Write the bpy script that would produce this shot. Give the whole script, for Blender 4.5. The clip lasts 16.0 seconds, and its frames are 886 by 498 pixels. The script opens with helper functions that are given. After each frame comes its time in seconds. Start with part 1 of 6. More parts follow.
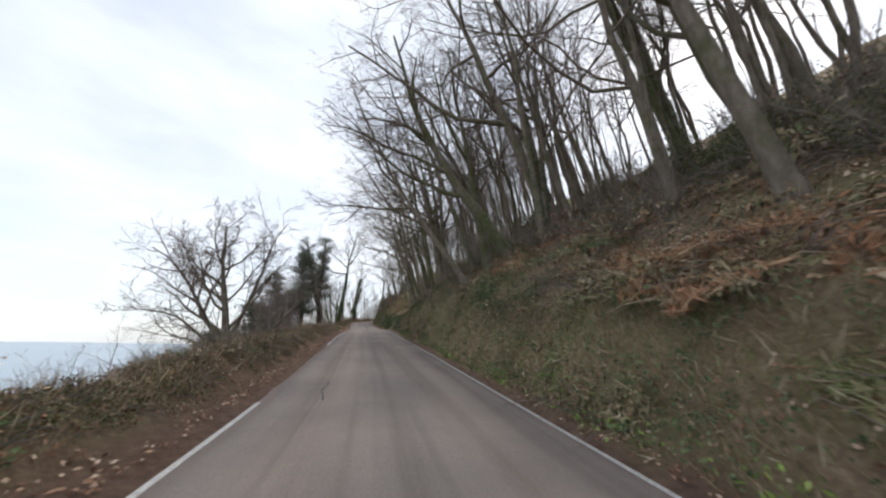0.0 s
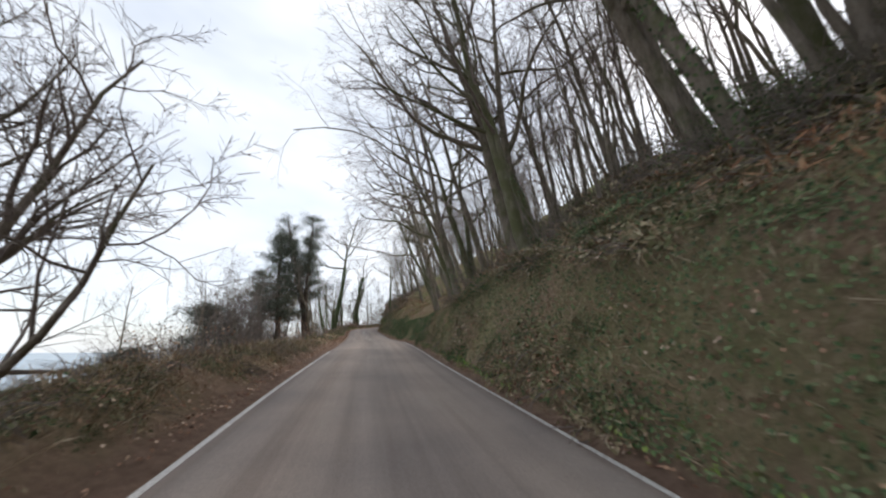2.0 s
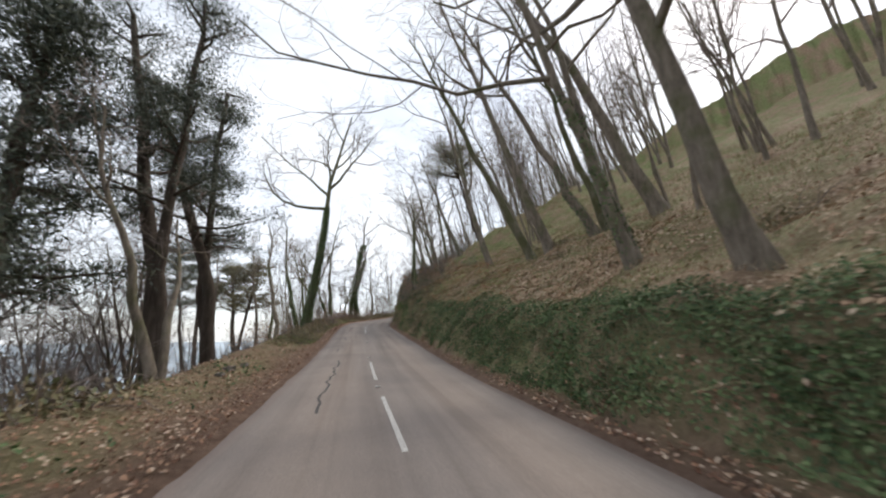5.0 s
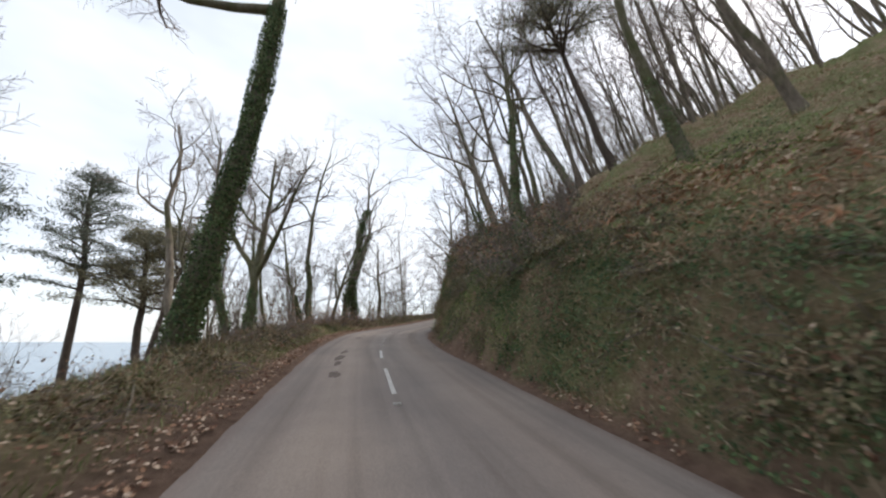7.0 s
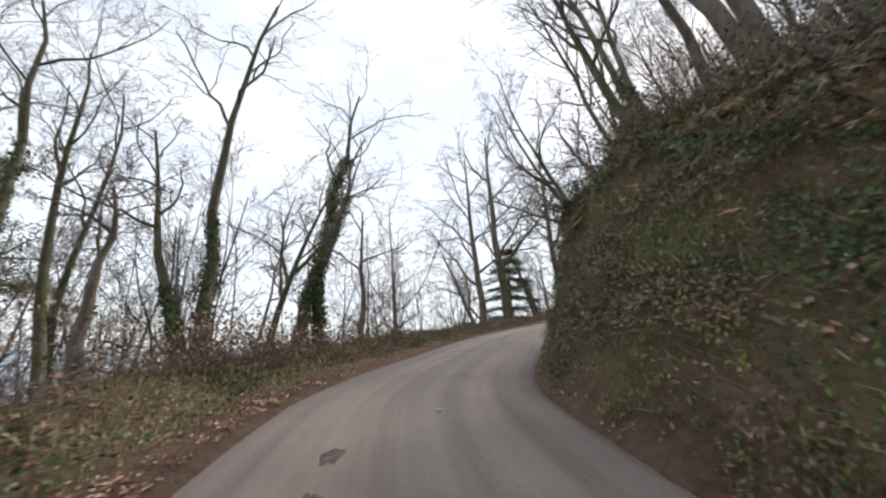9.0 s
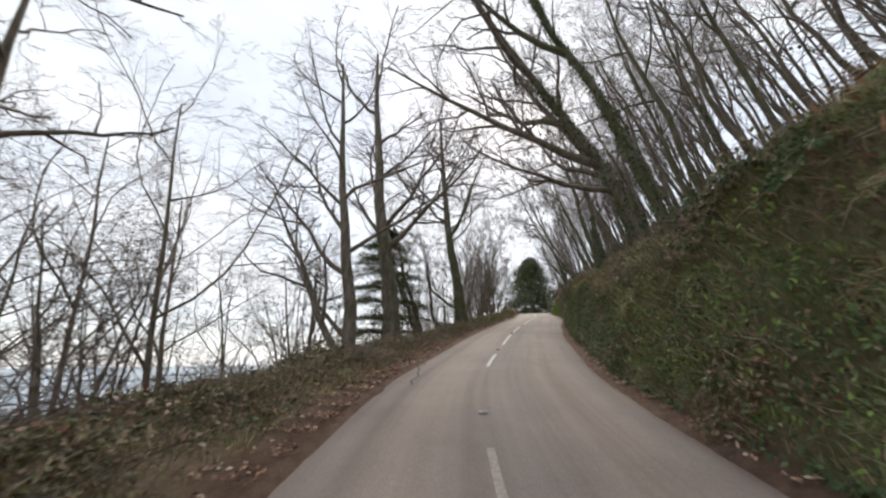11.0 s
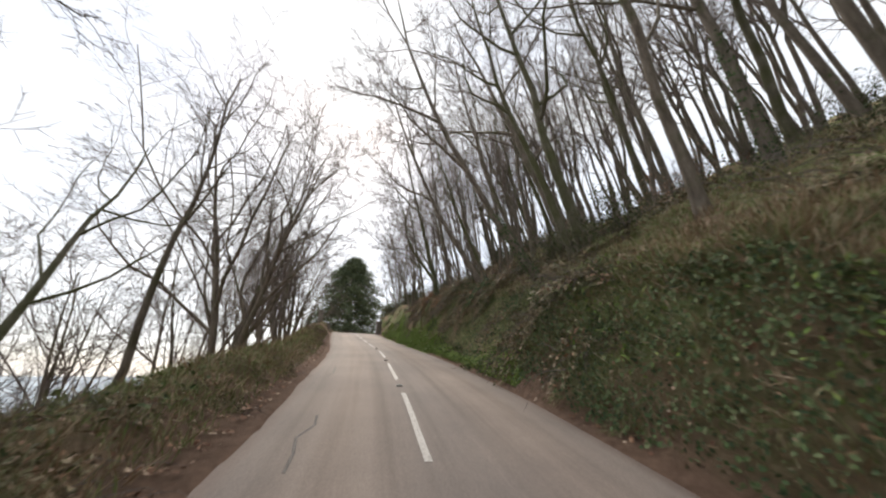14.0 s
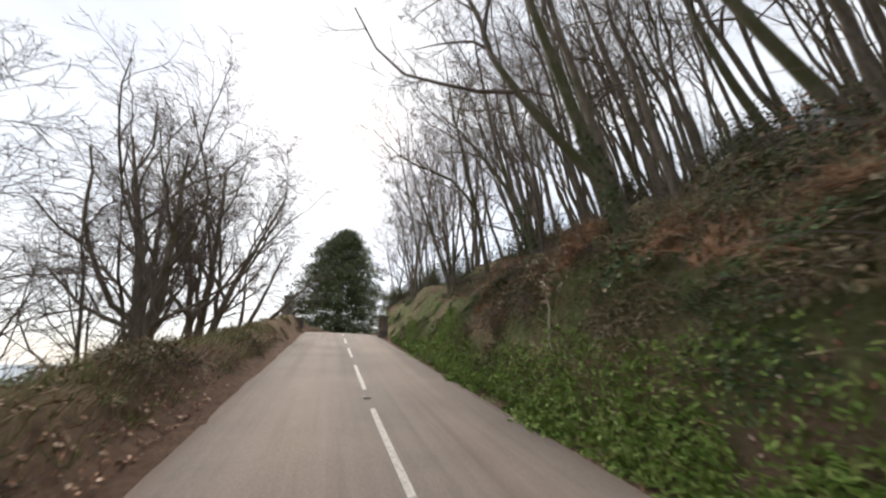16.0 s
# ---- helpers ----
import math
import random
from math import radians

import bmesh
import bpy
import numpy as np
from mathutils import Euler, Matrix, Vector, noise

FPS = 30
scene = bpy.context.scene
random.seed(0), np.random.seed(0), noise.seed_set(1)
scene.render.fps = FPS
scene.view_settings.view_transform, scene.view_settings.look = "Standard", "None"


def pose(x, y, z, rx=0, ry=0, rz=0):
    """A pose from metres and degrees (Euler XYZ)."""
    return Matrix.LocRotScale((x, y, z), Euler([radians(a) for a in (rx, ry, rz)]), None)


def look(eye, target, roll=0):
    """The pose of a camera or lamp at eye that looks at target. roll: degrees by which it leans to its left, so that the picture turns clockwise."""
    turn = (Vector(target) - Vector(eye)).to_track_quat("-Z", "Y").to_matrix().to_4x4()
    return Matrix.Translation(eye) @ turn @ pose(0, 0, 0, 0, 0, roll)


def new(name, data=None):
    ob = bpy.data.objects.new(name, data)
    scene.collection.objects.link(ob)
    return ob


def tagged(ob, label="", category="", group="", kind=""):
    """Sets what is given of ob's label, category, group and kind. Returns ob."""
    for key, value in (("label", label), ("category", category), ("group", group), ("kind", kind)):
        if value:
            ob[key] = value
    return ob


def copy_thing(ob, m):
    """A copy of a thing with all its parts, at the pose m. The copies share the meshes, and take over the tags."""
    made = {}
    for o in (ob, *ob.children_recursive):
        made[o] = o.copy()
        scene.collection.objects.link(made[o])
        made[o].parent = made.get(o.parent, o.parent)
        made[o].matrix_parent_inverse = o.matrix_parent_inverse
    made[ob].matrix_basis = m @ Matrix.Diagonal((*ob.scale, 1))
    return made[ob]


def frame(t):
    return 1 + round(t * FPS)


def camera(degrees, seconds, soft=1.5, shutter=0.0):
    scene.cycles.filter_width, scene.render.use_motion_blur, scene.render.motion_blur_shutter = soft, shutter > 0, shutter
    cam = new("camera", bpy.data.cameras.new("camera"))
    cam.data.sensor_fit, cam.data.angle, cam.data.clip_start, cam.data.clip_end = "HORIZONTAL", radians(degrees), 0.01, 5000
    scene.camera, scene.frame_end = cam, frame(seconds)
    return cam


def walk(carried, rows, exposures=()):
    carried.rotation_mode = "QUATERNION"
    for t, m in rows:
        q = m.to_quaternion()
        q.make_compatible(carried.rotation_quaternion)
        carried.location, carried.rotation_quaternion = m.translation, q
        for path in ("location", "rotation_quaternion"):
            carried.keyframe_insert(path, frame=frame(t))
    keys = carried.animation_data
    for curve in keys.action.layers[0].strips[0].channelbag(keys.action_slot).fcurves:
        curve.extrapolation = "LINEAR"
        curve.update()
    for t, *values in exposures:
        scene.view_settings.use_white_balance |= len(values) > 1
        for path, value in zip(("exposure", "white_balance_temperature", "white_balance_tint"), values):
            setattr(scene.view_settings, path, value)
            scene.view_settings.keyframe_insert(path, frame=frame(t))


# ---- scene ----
SOFT, SHUTTER = 2.2, 0.15
SECONDS = 16.0
cam = camera(105.0, SECONDS, soft=SOFT, shutter=SHUTTER)
PATH = [
    (0, (0.000, 0.000, 0.000), (0.000, 1.928, 0.533), 0.8),
    (0.5, (-0.852, 3.814, 0.266), (-0.853, 5.739, 0.811), 0.9),
    (1, (-1.596, 7.796, 0.487), (-1.604, 9.720, 1.033), 0.5),
    (1.5, (-2.485, 11.863, 0.760), (-2.506, 13.786, 1.312), 0.1),
    (2, (-3.476, 16.079, 1.121), (-3.491, 18.001, 1.675), -0.2),
    (2.5, (-4.534, 20.482, 1.481), (-4.534, 22.406, 2.025), 0.1),
    (3, (-5.614, 25.098, 1.819), (-5.611, 27.025, 2.354), 0.4),
    (3.5, (-6.687, 29.938, 2.170), (-6.690, 31.870, 2.691), 0.4),
    (4, (-7.802, 34.998, 2.507), (-7.815, 36.933, 3.013), 0.1),
    (4.5, (-8.995, 40.267, 2.830), (-9.018, 42.204, 3.325), -0.2),
    (5, (-10.307, 45.713, 3.140), (-10.335, 47.652, 3.628), -0.7),
    (5.5, (-11.800, 51.262, 3.382), (-11.825, 53.201, 3.873), -1.2),
    (6, (-13.347, 56.688, 3.614), (-13.368, 58.627, 4.105), -0.8),
    (6.5, (-14.748, 61.971, 3.958), (-14.763, 63.907, 4.460), -0.1),
    (7, (-16.038, 66.811, 4.357), (-16.059, 68.745, 4.868), 0.2),
    (7.5, (-17.184, 71.097, 4.734), (-17.210, 73.026, 5.264), 0.4),
    (8, (-18.196, 74.765, 5.046), (-18.220, 76.690, 5.590), 0.8),
    (8.5, (-19.021, 78.145, 5.344), (-19.016, 80.068, 5.895), 0.7),
    (9, (-19.578, 81.441, 5.632), (-19.454, 83.356, 6.195), 0.5),
    (9.5, (-19.894, 84.664, 5.939), (-19.612, 86.558, 6.515), 0.3),
    (10, (-19.941, 87.799, 6.268), (-19.469, 89.651, 6.857), 0.1),
    (10.5, (-19.603, 90.784, 6.555), (-18.888, 92.549, 7.163), -0.2),
    (11, (-18.610, 93.836, 6.917), (-17.649, 95.477, 7.536), -0.3),
    (11.5, (-17.090, 96.801, 7.419), (-15.898, 98.278, 8.049), -0.3),
    (12, (-15.127, 99.720, 7.960), (-13.757, 101.027, 8.603), 0.1),
    (12.5, (-13.005, 102.322, 8.416), (-11.528, 103.496, 9.078), -0.0),
    (13, (-10.575, 104.703, 8.933), (-9.013, 105.755, 9.604), -0.1),
    (13.5, (-8.065, 107.116, 9.474), (-6.447, 108.074, 10.157), -0.1),
    (14, (-5.394, 109.559, 10.074), (-3.740, 110.443, 10.770), 0.8),
    (14.5, (-2.500, 112.029, 10.754), (-0.826, 112.880, 11.443), 0.9),
    (15, (0.624, 114.552, 11.365), (2.312, 115.385, 12.043), 0.5),
    (15.5, (3.754, 117.112, 11.898), (5.447, 117.948, 12.558), 0.3),
    (16, (6.720, 119.958, 12.511), (8.400, 120.829, 13.159), 1.1),
]
walk(cam, [(t, look(eye, target, roll)) for t, eye, target, roll in PATH], exposures=[
    (0.0, 0.95, 6600, 11), (3.0, 0.98, 6700, 11), (5.5, 1.10, 6750, 11), (6.5, 1.04, 6700, 11), (7.0, 1.02, 6650, 11), (8.0, 1.10, 6650, 11), (10.5, 0.93, 6800, 11),
    (12.0, 1.08, 6950, 12), (13.5, 1.09, 7050, 12), (15.0, 1.06, 7050, 12), (16.0, 0.97, 7000, 12)])
# ---- sky and sun: bright, thin overcast with patches of pale blue; the sun stands veiled ahead of the upper road ----
world = bpy.data.worlds.new("overcast_sky")
scene.world = world
world.use_nodes = True
wt = world.node_tree
wt.nodes.clear()
w_out = wt.nodes.new("ShaderNodeOutputWorld")
w_bg = wt.nodes.new("ShaderNodeBackground")
w_sky = wt.nodes.new("ShaderNodeTexSky")
w_sky.sky_type = "NISHITA"
w_sky.sun_disc = False
w_sky.sun_elevation = radians(40)
w_sky.sun_rotation = radians(43)
w_sky.air_density, w_sky.dust_density, w_sky.ozone_density = 1.0, 0.8, 1.2
w_co = wt.nodes.new("ShaderNodeTexCoord")
w_map = wt.nodes.new("ShaderNodeMapping")
w_map.inputs["Scale"].default_value = (1.0, 1.0, 2.6)
w_noise = wt.nodes.new("ShaderNodeTexNoise")
w_noise.inputs["Scale"].default_value = 1.6
w_noise.inputs["Detail"].default_value = 4.0
w_noise.inputs["Roughness"].default_value = 0.55
w_ramp = wt.nodes.new("ShaderNodeValToRGB")
w_ramp.color_ramp.elements[0].position = 0.30
w_ramp.color_ramp.elements[1].position = 0.66
w_ramp.color_ramp.elements[0].color = (0.50, 0.50, 0.50, 1)
w_ramp.color_ramp.elements[1].color = (0.98, 0.98, 0.98, 1)
w_cloud = wt.nodes.new("ShaderNodeMix")
w_cloud.data_type = "RGBA"
w_cloud.inputs[7].default_value = (5.85, 6.3, 6.85, 1)
wt.links.new(w_co.outputs["Generated"], w_map.inputs["Vector"])
wt.links.new(w_map.outputs["Vector"], w_noise.inputs["Vector"])
wt.links.new(w_noise.outputs["Fac"], w_ramp.inputs["Fac"])
wt.links.new(w_ramp.outputs["Color"], w_cloud.inputs[0])
wt.links.new(w_sky.outputs["Color"], w_cloud.inputs[6])
wt.links.new(w_cloud.outputs[2], w_bg.inputs["Color"])
w_bg.inputs["Strength"].default_value = 0.095
wt.links.new(w_bg.outputs["Background"], w_out.inputs["Surface"])

sun = new("sun", bpy.data.lights.new("sun", "SUN"))
sun.data.energy, sun.data.angle, sun.data.color = 1.7, radians(16), (1.0, 0.95, 0.88)
sun.matrix_world = look((0, 0, 60), (-math.sin(radians(43)), -math.cos(radians(43)), 60 - math.tan(radians(40))))

# ---- materials ----
def shader(name, rough=0.8, spec=0.3):
    m = bpy.data.materials.new(name)
    m.use_nodes = True
    nt = m.node_tree
    b = nt.nodes["Principled BSDF"]
    b.inputs["Roughness"].default_value = rough
    b.inputs["Specular IOR Level"].default_value = spec
    return m, nt, b


def noise_tex(nt, scale, detail=6.0, rough=0.6, coord="Object", stretch=None):
    co = nt.nodes.new("ShaderNodeTexCoord")
    tex = nt.nodes.new("ShaderNodeTexNoise")
    tex.inputs["Scale"].default_value, tex.inputs["Detail"].default_value, tex.inputs["Roughness"].default_value = scale, detail, rough
    if stretch:
        mp = nt.nodes.new("ShaderNodeMapping")
        mp.inputs["Scale"].default_value = stretch
        nt.links.new(co.outputs[coord], mp.inputs["Vector"])
        nt.links.new(mp.outputs["Vector"], tex.inputs["Vector"])
    else:
        nt.links.new(co.outputs[coord], tex.inputs["Vector"])
    return tex.outputs["Fac"]


def ramp(nt, fac, stops):
    r = nt.nodes.new("ShaderNodeValToRGB")
    el = r.color_ramp.elements
    while len(el) < len(stops):
        el.new(0.5)
    for e, (p, c) in zip(el, stops):
        e.position, e.color = p, (*c, 1)
    nt.links.new(fac, r.inputs["Fac"])
    return r.outputs["Color"]


def mix(nt, fac, a, b, kind="MIX"):
    n = nt.nodes.new("ShaderNodeMix")
    n.data_type, n.blend_type = "RGBA", kind
    if isinstance(fac, float):
        n.inputs[0].default_value = fac
    else:
        nt.links.new(fac, n.inputs[0])
    for k, v in ((6, a), (7, b)):
        if isinstance(v, tuple):
            n.inputs[k].default_value = (*v, 1)
        else:
            nt.links.new(v, n.inputs[k])
    return n.outputs[2]


def bump(nt, b, height, strength, dist):
    n = nt.nodes.new("ShaderNodeBump")
    n.inputs["Strength"].default_value, n.inputs["Distance"].default_value = strength, dist
    nt.links.new(height, n.inputs["Height"])
    nt.links.new(n.outputs["Normal"], b.inputs["Normal"])


def attribute(nt, name):
    a = nt.nodes.new("ShaderNodeAttribute")
    a.attribute_name = name
    return a.outputs["Fac"]


def value_ramp(nt, fac, lo, hi):
    n = nt.nodes.new("ShaderNodeMapRange")
    n.inputs["From Min"].default_value, n.inputs["From Max"].default_value = lo, hi
    nt.links.new(fac, n.inputs["Value"])
    return n.outputs["Result"]


def make_asphalt():
    m, nt, b = shader("worn_asphalt", 0.85, 0.25)
    fine = ramp(nt, noise_tex(nt, 42, 5, 0.75), [(0.3, (0.168, 0.146, 0.133)), (0.7, (0.268, 0.235, 0.214))])
    broad = ramp(nt, noise_tex(nt, 0.35, 5, 0.6, stretch=(1, 1, 1)), [(0.3, (0.80, 0.79, 0.80)), (0.7, (1.12, 1.09, 1.06))])
    base = mix(nt, 1.0, fine, broad, "MULTIPLY")
    # wheel tracks polished paler and warmer, the middle and the margins darker and dusty red
    base = mix(nt, attribute(nt, "track"), base, mix(nt, 1.0, base, (1.28, 1.22, 1.16), "MULTIPLY"))
    lie = nt.nodes.new("ShaderNodeCombineXYZ")
    nt.links.new(attribute(nt, "side"), lie.inputs[0])
    nt.links.new(attribute(nt, "along"), lie.inputs[1])
    streak = nt.nodes.new("ShaderNodeTexNoise")
    streak.inputs["Scale"].default_value, streak.inputs["Detail"].default_value, streak.inputs["Roughness"].default_value = 1.0, 4.0, 0.6
    nt.links.new(lie.outputs[0], streak.inputs["Vector"])
    base = mix(nt, 1.0, base, ramp(nt, streak.outputs["Fac"], [(0.32, (0.80, 0.77, 0.75)), (0.5, (1.0, 0.99, 0.98)), (0.68, (1.12, 1.11, 1.10))]), "MULTIPLY")
    base = mix(nt, attribute(nt, "dust"), base, (0.19, 0.120, 0.092))
    nt.links.new(base, b.inputs["Base Color"])
    bump(nt, b, noise_tex(nt, 110, 3, 0.7), 0.5, 0.006)
    return m


def make_ground():
    m, nt, b = shader("leafy_ground", 0.95, 0.1)
    litter = ramp(nt, noise_tex(nt, 9, 8, 0.75), [(0.28, (0.13, 0.09, 0.062)), (0.5, (0.29, 0.20, 0.135)), (0.72, (0.50, 0.39, 0.275))])
    soil = ramp(nt, noise_tex(nt, 5, 8, 0.7), [(0.3, (0.125, 0.080, 0.058)), (0.7, (0.255, 0.168, 0.124))])
    green = ramp(nt, noise_tex(nt, 7, 8, 0.75), [(0.3, (0.085, 0.100, 0.042)), (0.5, (0.19, 0.210, 0.090)), (0.75, (0.33, 0.34, 0.18))])
    patch = value_ramp(nt, noise_tex(nt, 0.55, 6, 0.65), 0.38, 0.62)
    gfac = nt.nodes.new("ShaderNodeMath")
    gfac.operation = "MULTIPLY"
    nt.links.new(attribute(nt, "green"), gfac.inputs[0])
    nt.links.new(patch, gfac.inputs[1])
    col = mix(nt, gfac.outputs[0], litter, green)
    col = mix(nt, attribute(nt, "soil"), col, soil)
    nt.links.new(col, b.inputs["Base Color"])
    bump(nt, b, noise_tex(nt, 11, 8, 0.8), 0.9, 0.12)
    return m


def make_bark(name, dark, light, moss, mossy=0.5):
    m, nt, b = shader(name, 0.9, 0.2)
    col = ramp(nt, noise_tex(nt, 6, 7, 0.7, stretch=(1, 1, 0.25)), [(0.3, dark), (0.7, light)])
    col = mix(nt, value_ramp(nt, noise_tex(nt, 1.1, 5, 0.6), 0.62 - 0.3 * mossy, 0.85 - 0.3 * mossy), col, moss)
    nt.links.new(col, b.inputs["Base Color"])
    bump(nt, b, noise_tex(nt, 14, 6, 0.75, stretch=(1, 1, 0.2)), 0.8, 0.04)
    return m


def make_leaf(name, colours, rough=0.55, spec=0.35):
    """Leaf colours picked leaf by leaf."""
    m, nt, b = shader(name, rough, spec)
    g = nt.nodes.new("ShaderNodeNewGeometry")
    n = len(colours)
    col = ramp(nt, g.outputs["Random Per Island"], [((k + 0.5) / n, c) for k, c in enumerate(colours)])
    col = mix(nt, 0.6, col, ramp(nt, noise_tex(nt, 1.3, 4), [(0.3, (0.55, 0.55, 0.55)), (0.7, (1.35, 1.35, 1.35))]), "MULTIPLY")
    nt.links.new(col, b.inputs["Base Color"])
    return m


ASPHALT, GROUND = make_asphalt(), make_ground()
BARK = make_bark("grey_brown_bark", (0.094, 0.077, 0.059), (0.272, 0.230, 0.187), (0.094, 0.102, 0.047), 0.4)
MOSSY = make_bark("mossy_bark", (0.085, 0.075, 0.055), (0.225, 0.200, 0.150), (0.095, 0.098, 0.048), 0.85)
PINE_BARK = make_bark("pine_bark", (0.045, 0.035, 0.029), (0.118, 0.093, 0.077), (0.065, 0.060, 0.042), 0.3)
TWIG = make_bark("twig_bark", (0.118, 0.094, 0.083), (0.272, 0.227, 0.206), (0.118, 0.109, 0.078), 0.2)
IVY = make_leaf("ivy_leaves", [(0.050, 0.076, 0.038), (0.078, 0.120, 0.054), (0.110, 0.160, 0.066), (0.155, 0.190, 0.095)], 0.7, 0.12)
NEEDLE = make_leaf("pine_needles", [(0.046, 0.058, 0.044), (0.072, 0.091, 0.062), (0.111, 0.124, 0.091)], 0.6)
DARK_NEEDLE = make_leaf("conifer_needles", [(0.052, 0.075, 0.038), (0.085, 0.110, 0.052), (0.130, 0.150, 0.072)], 0.6)
DEAD_LEAF = make_leaf("fallen_leaves", [(0.137, 0.068, 0.044), (0.260, 0.137, 0.085), (0.437, 0.273, 0.178), (0.192, 0.093, 0.062), (0.573, 0.437, 0.328)], 0.8, 0.2)
PALE_LEAF = make_leaf("dry_leaves", [(0.30, 0.19, 0.12), (0.46, 0.33, 0.22), (0.38, 0.25, 0.16), (0.56, 0.44, 0.32)], 0.8, 0.2)
STRAW = make_leaf("dead_stalks", [(0.20, 0.135, 0.080), (0.36, 0.265, 0.165), (0.25, 0.150, 0.090), (0.50, 0.41, 0.29)], 0.8, 0.2)
GRASS = make_leaf("grass_blades", [(0.105, 0.145, 0.045), (0.165, 0.215, 0.068), (0.25, 0.285, 0.115), (0.37, 0.345, 0.205)], 0.7, 0.25)
BRACKEN = make_leaf("dead_bracken", [(0.20, 0.095, 0.052), (0.32, 0.160, 0.085), (0.25, 0.120, 0.064), (0.42, 0.26, 0.155)], 0.8, 0.2)
LUSH = make_leaf("lush_leaves", [(0.105, 0.175, 0.035), (0.155, 0.250, 0.050), (0.215, 0.310, 0.070), (0.28, 0.34, 0.105)], 0.65, 0.2)
# Paler than the other pine needles: haze and backlight are put into the colour.
HAZED_NEEDLE = make_leaf("hazed_olive_needles", [(0.119, 0.112, 0.067), (0.175, 0.161, 0.098), (0.238, 0.210, 0.133)], 0.7)
EVERGREEN = make_leaf("evergreen_leaves", [(0.055, 0.072, 0.036), (0.090, 0.115, 0.052), (0.130, 0.155, 0.072), (0.17, 0.150, 0.092)], 0.7, 0.12)

BRAMBLE = make_leaf("bramble_leaves", [(0.095, 0.080, 0.042), (0.140, 0.138, 0.060), (0.21, 0.150, 0.085), (0.110, 0.125, 0.052), (0.29, 0.23, 0.14)], 0.6, 0.3)


def make_paint():
    m, nt, b = shader("worn_white_paint", 0.7, 0.3)
    col = ramp(nt, noise_tex(nt, 26, 6, 0.8), [(0.34, (0.22, 0.19, 0.17)), (0.54, (0.52, 0.50, 0.47)), (0.78, (0.76, 0.75, 0.72))])
    nt.links.new(col, b.inputs["Base Color"])
    return m


def make_faint_paint():
    m, nt, b = shader("faint_worn_paint", 0.8, 0.25)
    col = ramp(nt, noise_tex(nt, 18, 6, 0.8), [(0.42, (0.24, 0.205, 0.18)), (0.62, (0.34, 0.31, 0.285)), (0.8, (0.54, 0.52, 0.49))])
    nt.links.new(col, b.inputs["Base Color"])
    return m


def make_sea():
    m, nt, b = shader("calm_grey_sea", 0.25, 0.5)
    b.inputs["Base Color"].default_value = (0.10, 0.16, 0.22, 1)
    col = ramp(nt, noise_tex(nt, 0.004, 4, 0.6), [(0.3, (0.13, 0.20, 0.27)), (0.7, (0.19, 0.26, 0.32))])
    nt.links.new(col, b.inputs["Base Color"])
    bump(nt, b, noise_tex(nt, 0.25, 4, 0.6), 0.35, 0.6)
    return m


def make_stone():
    m, nt, b = shader("rough_stone", 0.9, 0.2)
    col = ramp(nt, noise_tex(nt, 5, 7, 0.7), [(0.3, (0.10, 0.085, 0.075)), (0.7, (0.30, 0.27, 0.24))])
    nt.links.new(col, b.inputs["Base Color"])
    bump(nt, b, noise_tex(nt, 9, 6, 0.7), 0.7, 0.04)
    return m


PAINT, FAINT, SEA_WATER, STONE = make_paint(), make_faint_paint(), make_sea(), make_stone()

# ---- the lie of the land, in stations along the road ----
def smoothstep(a, b, x):
    u = np.clip((x - a) / (b - a), 0, 1)
    return u * u * (3 - 2 * u)


def spline(points, step):
    """Points along a smooth line through the given ones."""
    p = np.array(points, float)
    p = np.vstack([2 * p[0] - p[1], p, 2 * p[-1] - p[-2]])
    out = []
    for i in range(1, len(p) - 2):
        n = max(1, int(np.linalg.norm(p[i + 1] - p[i]) / step))
        for k in range(n):
            u = k / n
            out.append(0.5 * (2 * p[i] + (p[i + 1] - p[i - 1]) * u + (2 * p[i - 1] - 5 * p[i] + 4 * p[i + 1] - p[i + 2]) * u * u
                              + (3 * p[i] - p[i - 1] - 3 * p[i + 1] + p[i + 2]) * u ** 3))
    out.append(p[-2])
    return np.array(out)


EYE = 1.6
eyes = np.array([e for _, e, _, _ in PATH])
first, last = eyes[1] - eyes[0], eyes[-1] - eyes[-3]
first, last = first / np.linalg.norm(first[:2]), last / np.linalg.norm(last[:2])
heading = math.atan2(last[1], last[0])
ahead_pts, at, up = [], eyes[-1].copy(), last[2]
for k in range(16):
    turn = radians(3.5) if k < 5 else radians(3.5) - radians(9) * (k - 4) if k < 11 else -radians(60)
    rise = up if k < 4 else up * max(0.0, 1 - (k - 3) / 3.0) - (0.03 if k > 7 else 0.0)
    at = at + 6.0 * np.array([math.cos(heading + turn), math.sin(heading + turn), rise])
    ahead_pts.append(at.copy())
LINE = [eyes[0] - first * d for d in (60, 45, 30, 15, 5)] + [e for e in eyes[::2]] + ahead_pts
REF = spline(LINE, 0.5) - np.array([0, 0, EYE])
STEP = np.r_[0, np.cumsum(np.linalg.norm(np.diff(REF[:, :2], axis=0), axis=1))]
TAN = np.gradient(REF[:, :2], axis=0)
TAN /= np.linalg.norm(TAN, axis=1)[:, None]
RIGHT = np.stack([TAN[:, 1], -TAN[:, 0]], 1)
eye_station = np.array([STEP[((REF[:, :2] - e[:2]) ** 2).sum(1).argmin()] for e in eyes])


def station(tau):
    """The distance along the road that lies beside row time tau; before 0 and after 16 at 8 metres a unit."""
    tau = np.asarray(tau, float)
    return np.interp(tau, [t for t, *_ in PATH], eye_station) + np.minimum(tau, 0) * 8 + np.maximum(tau - 16, 0) * 8


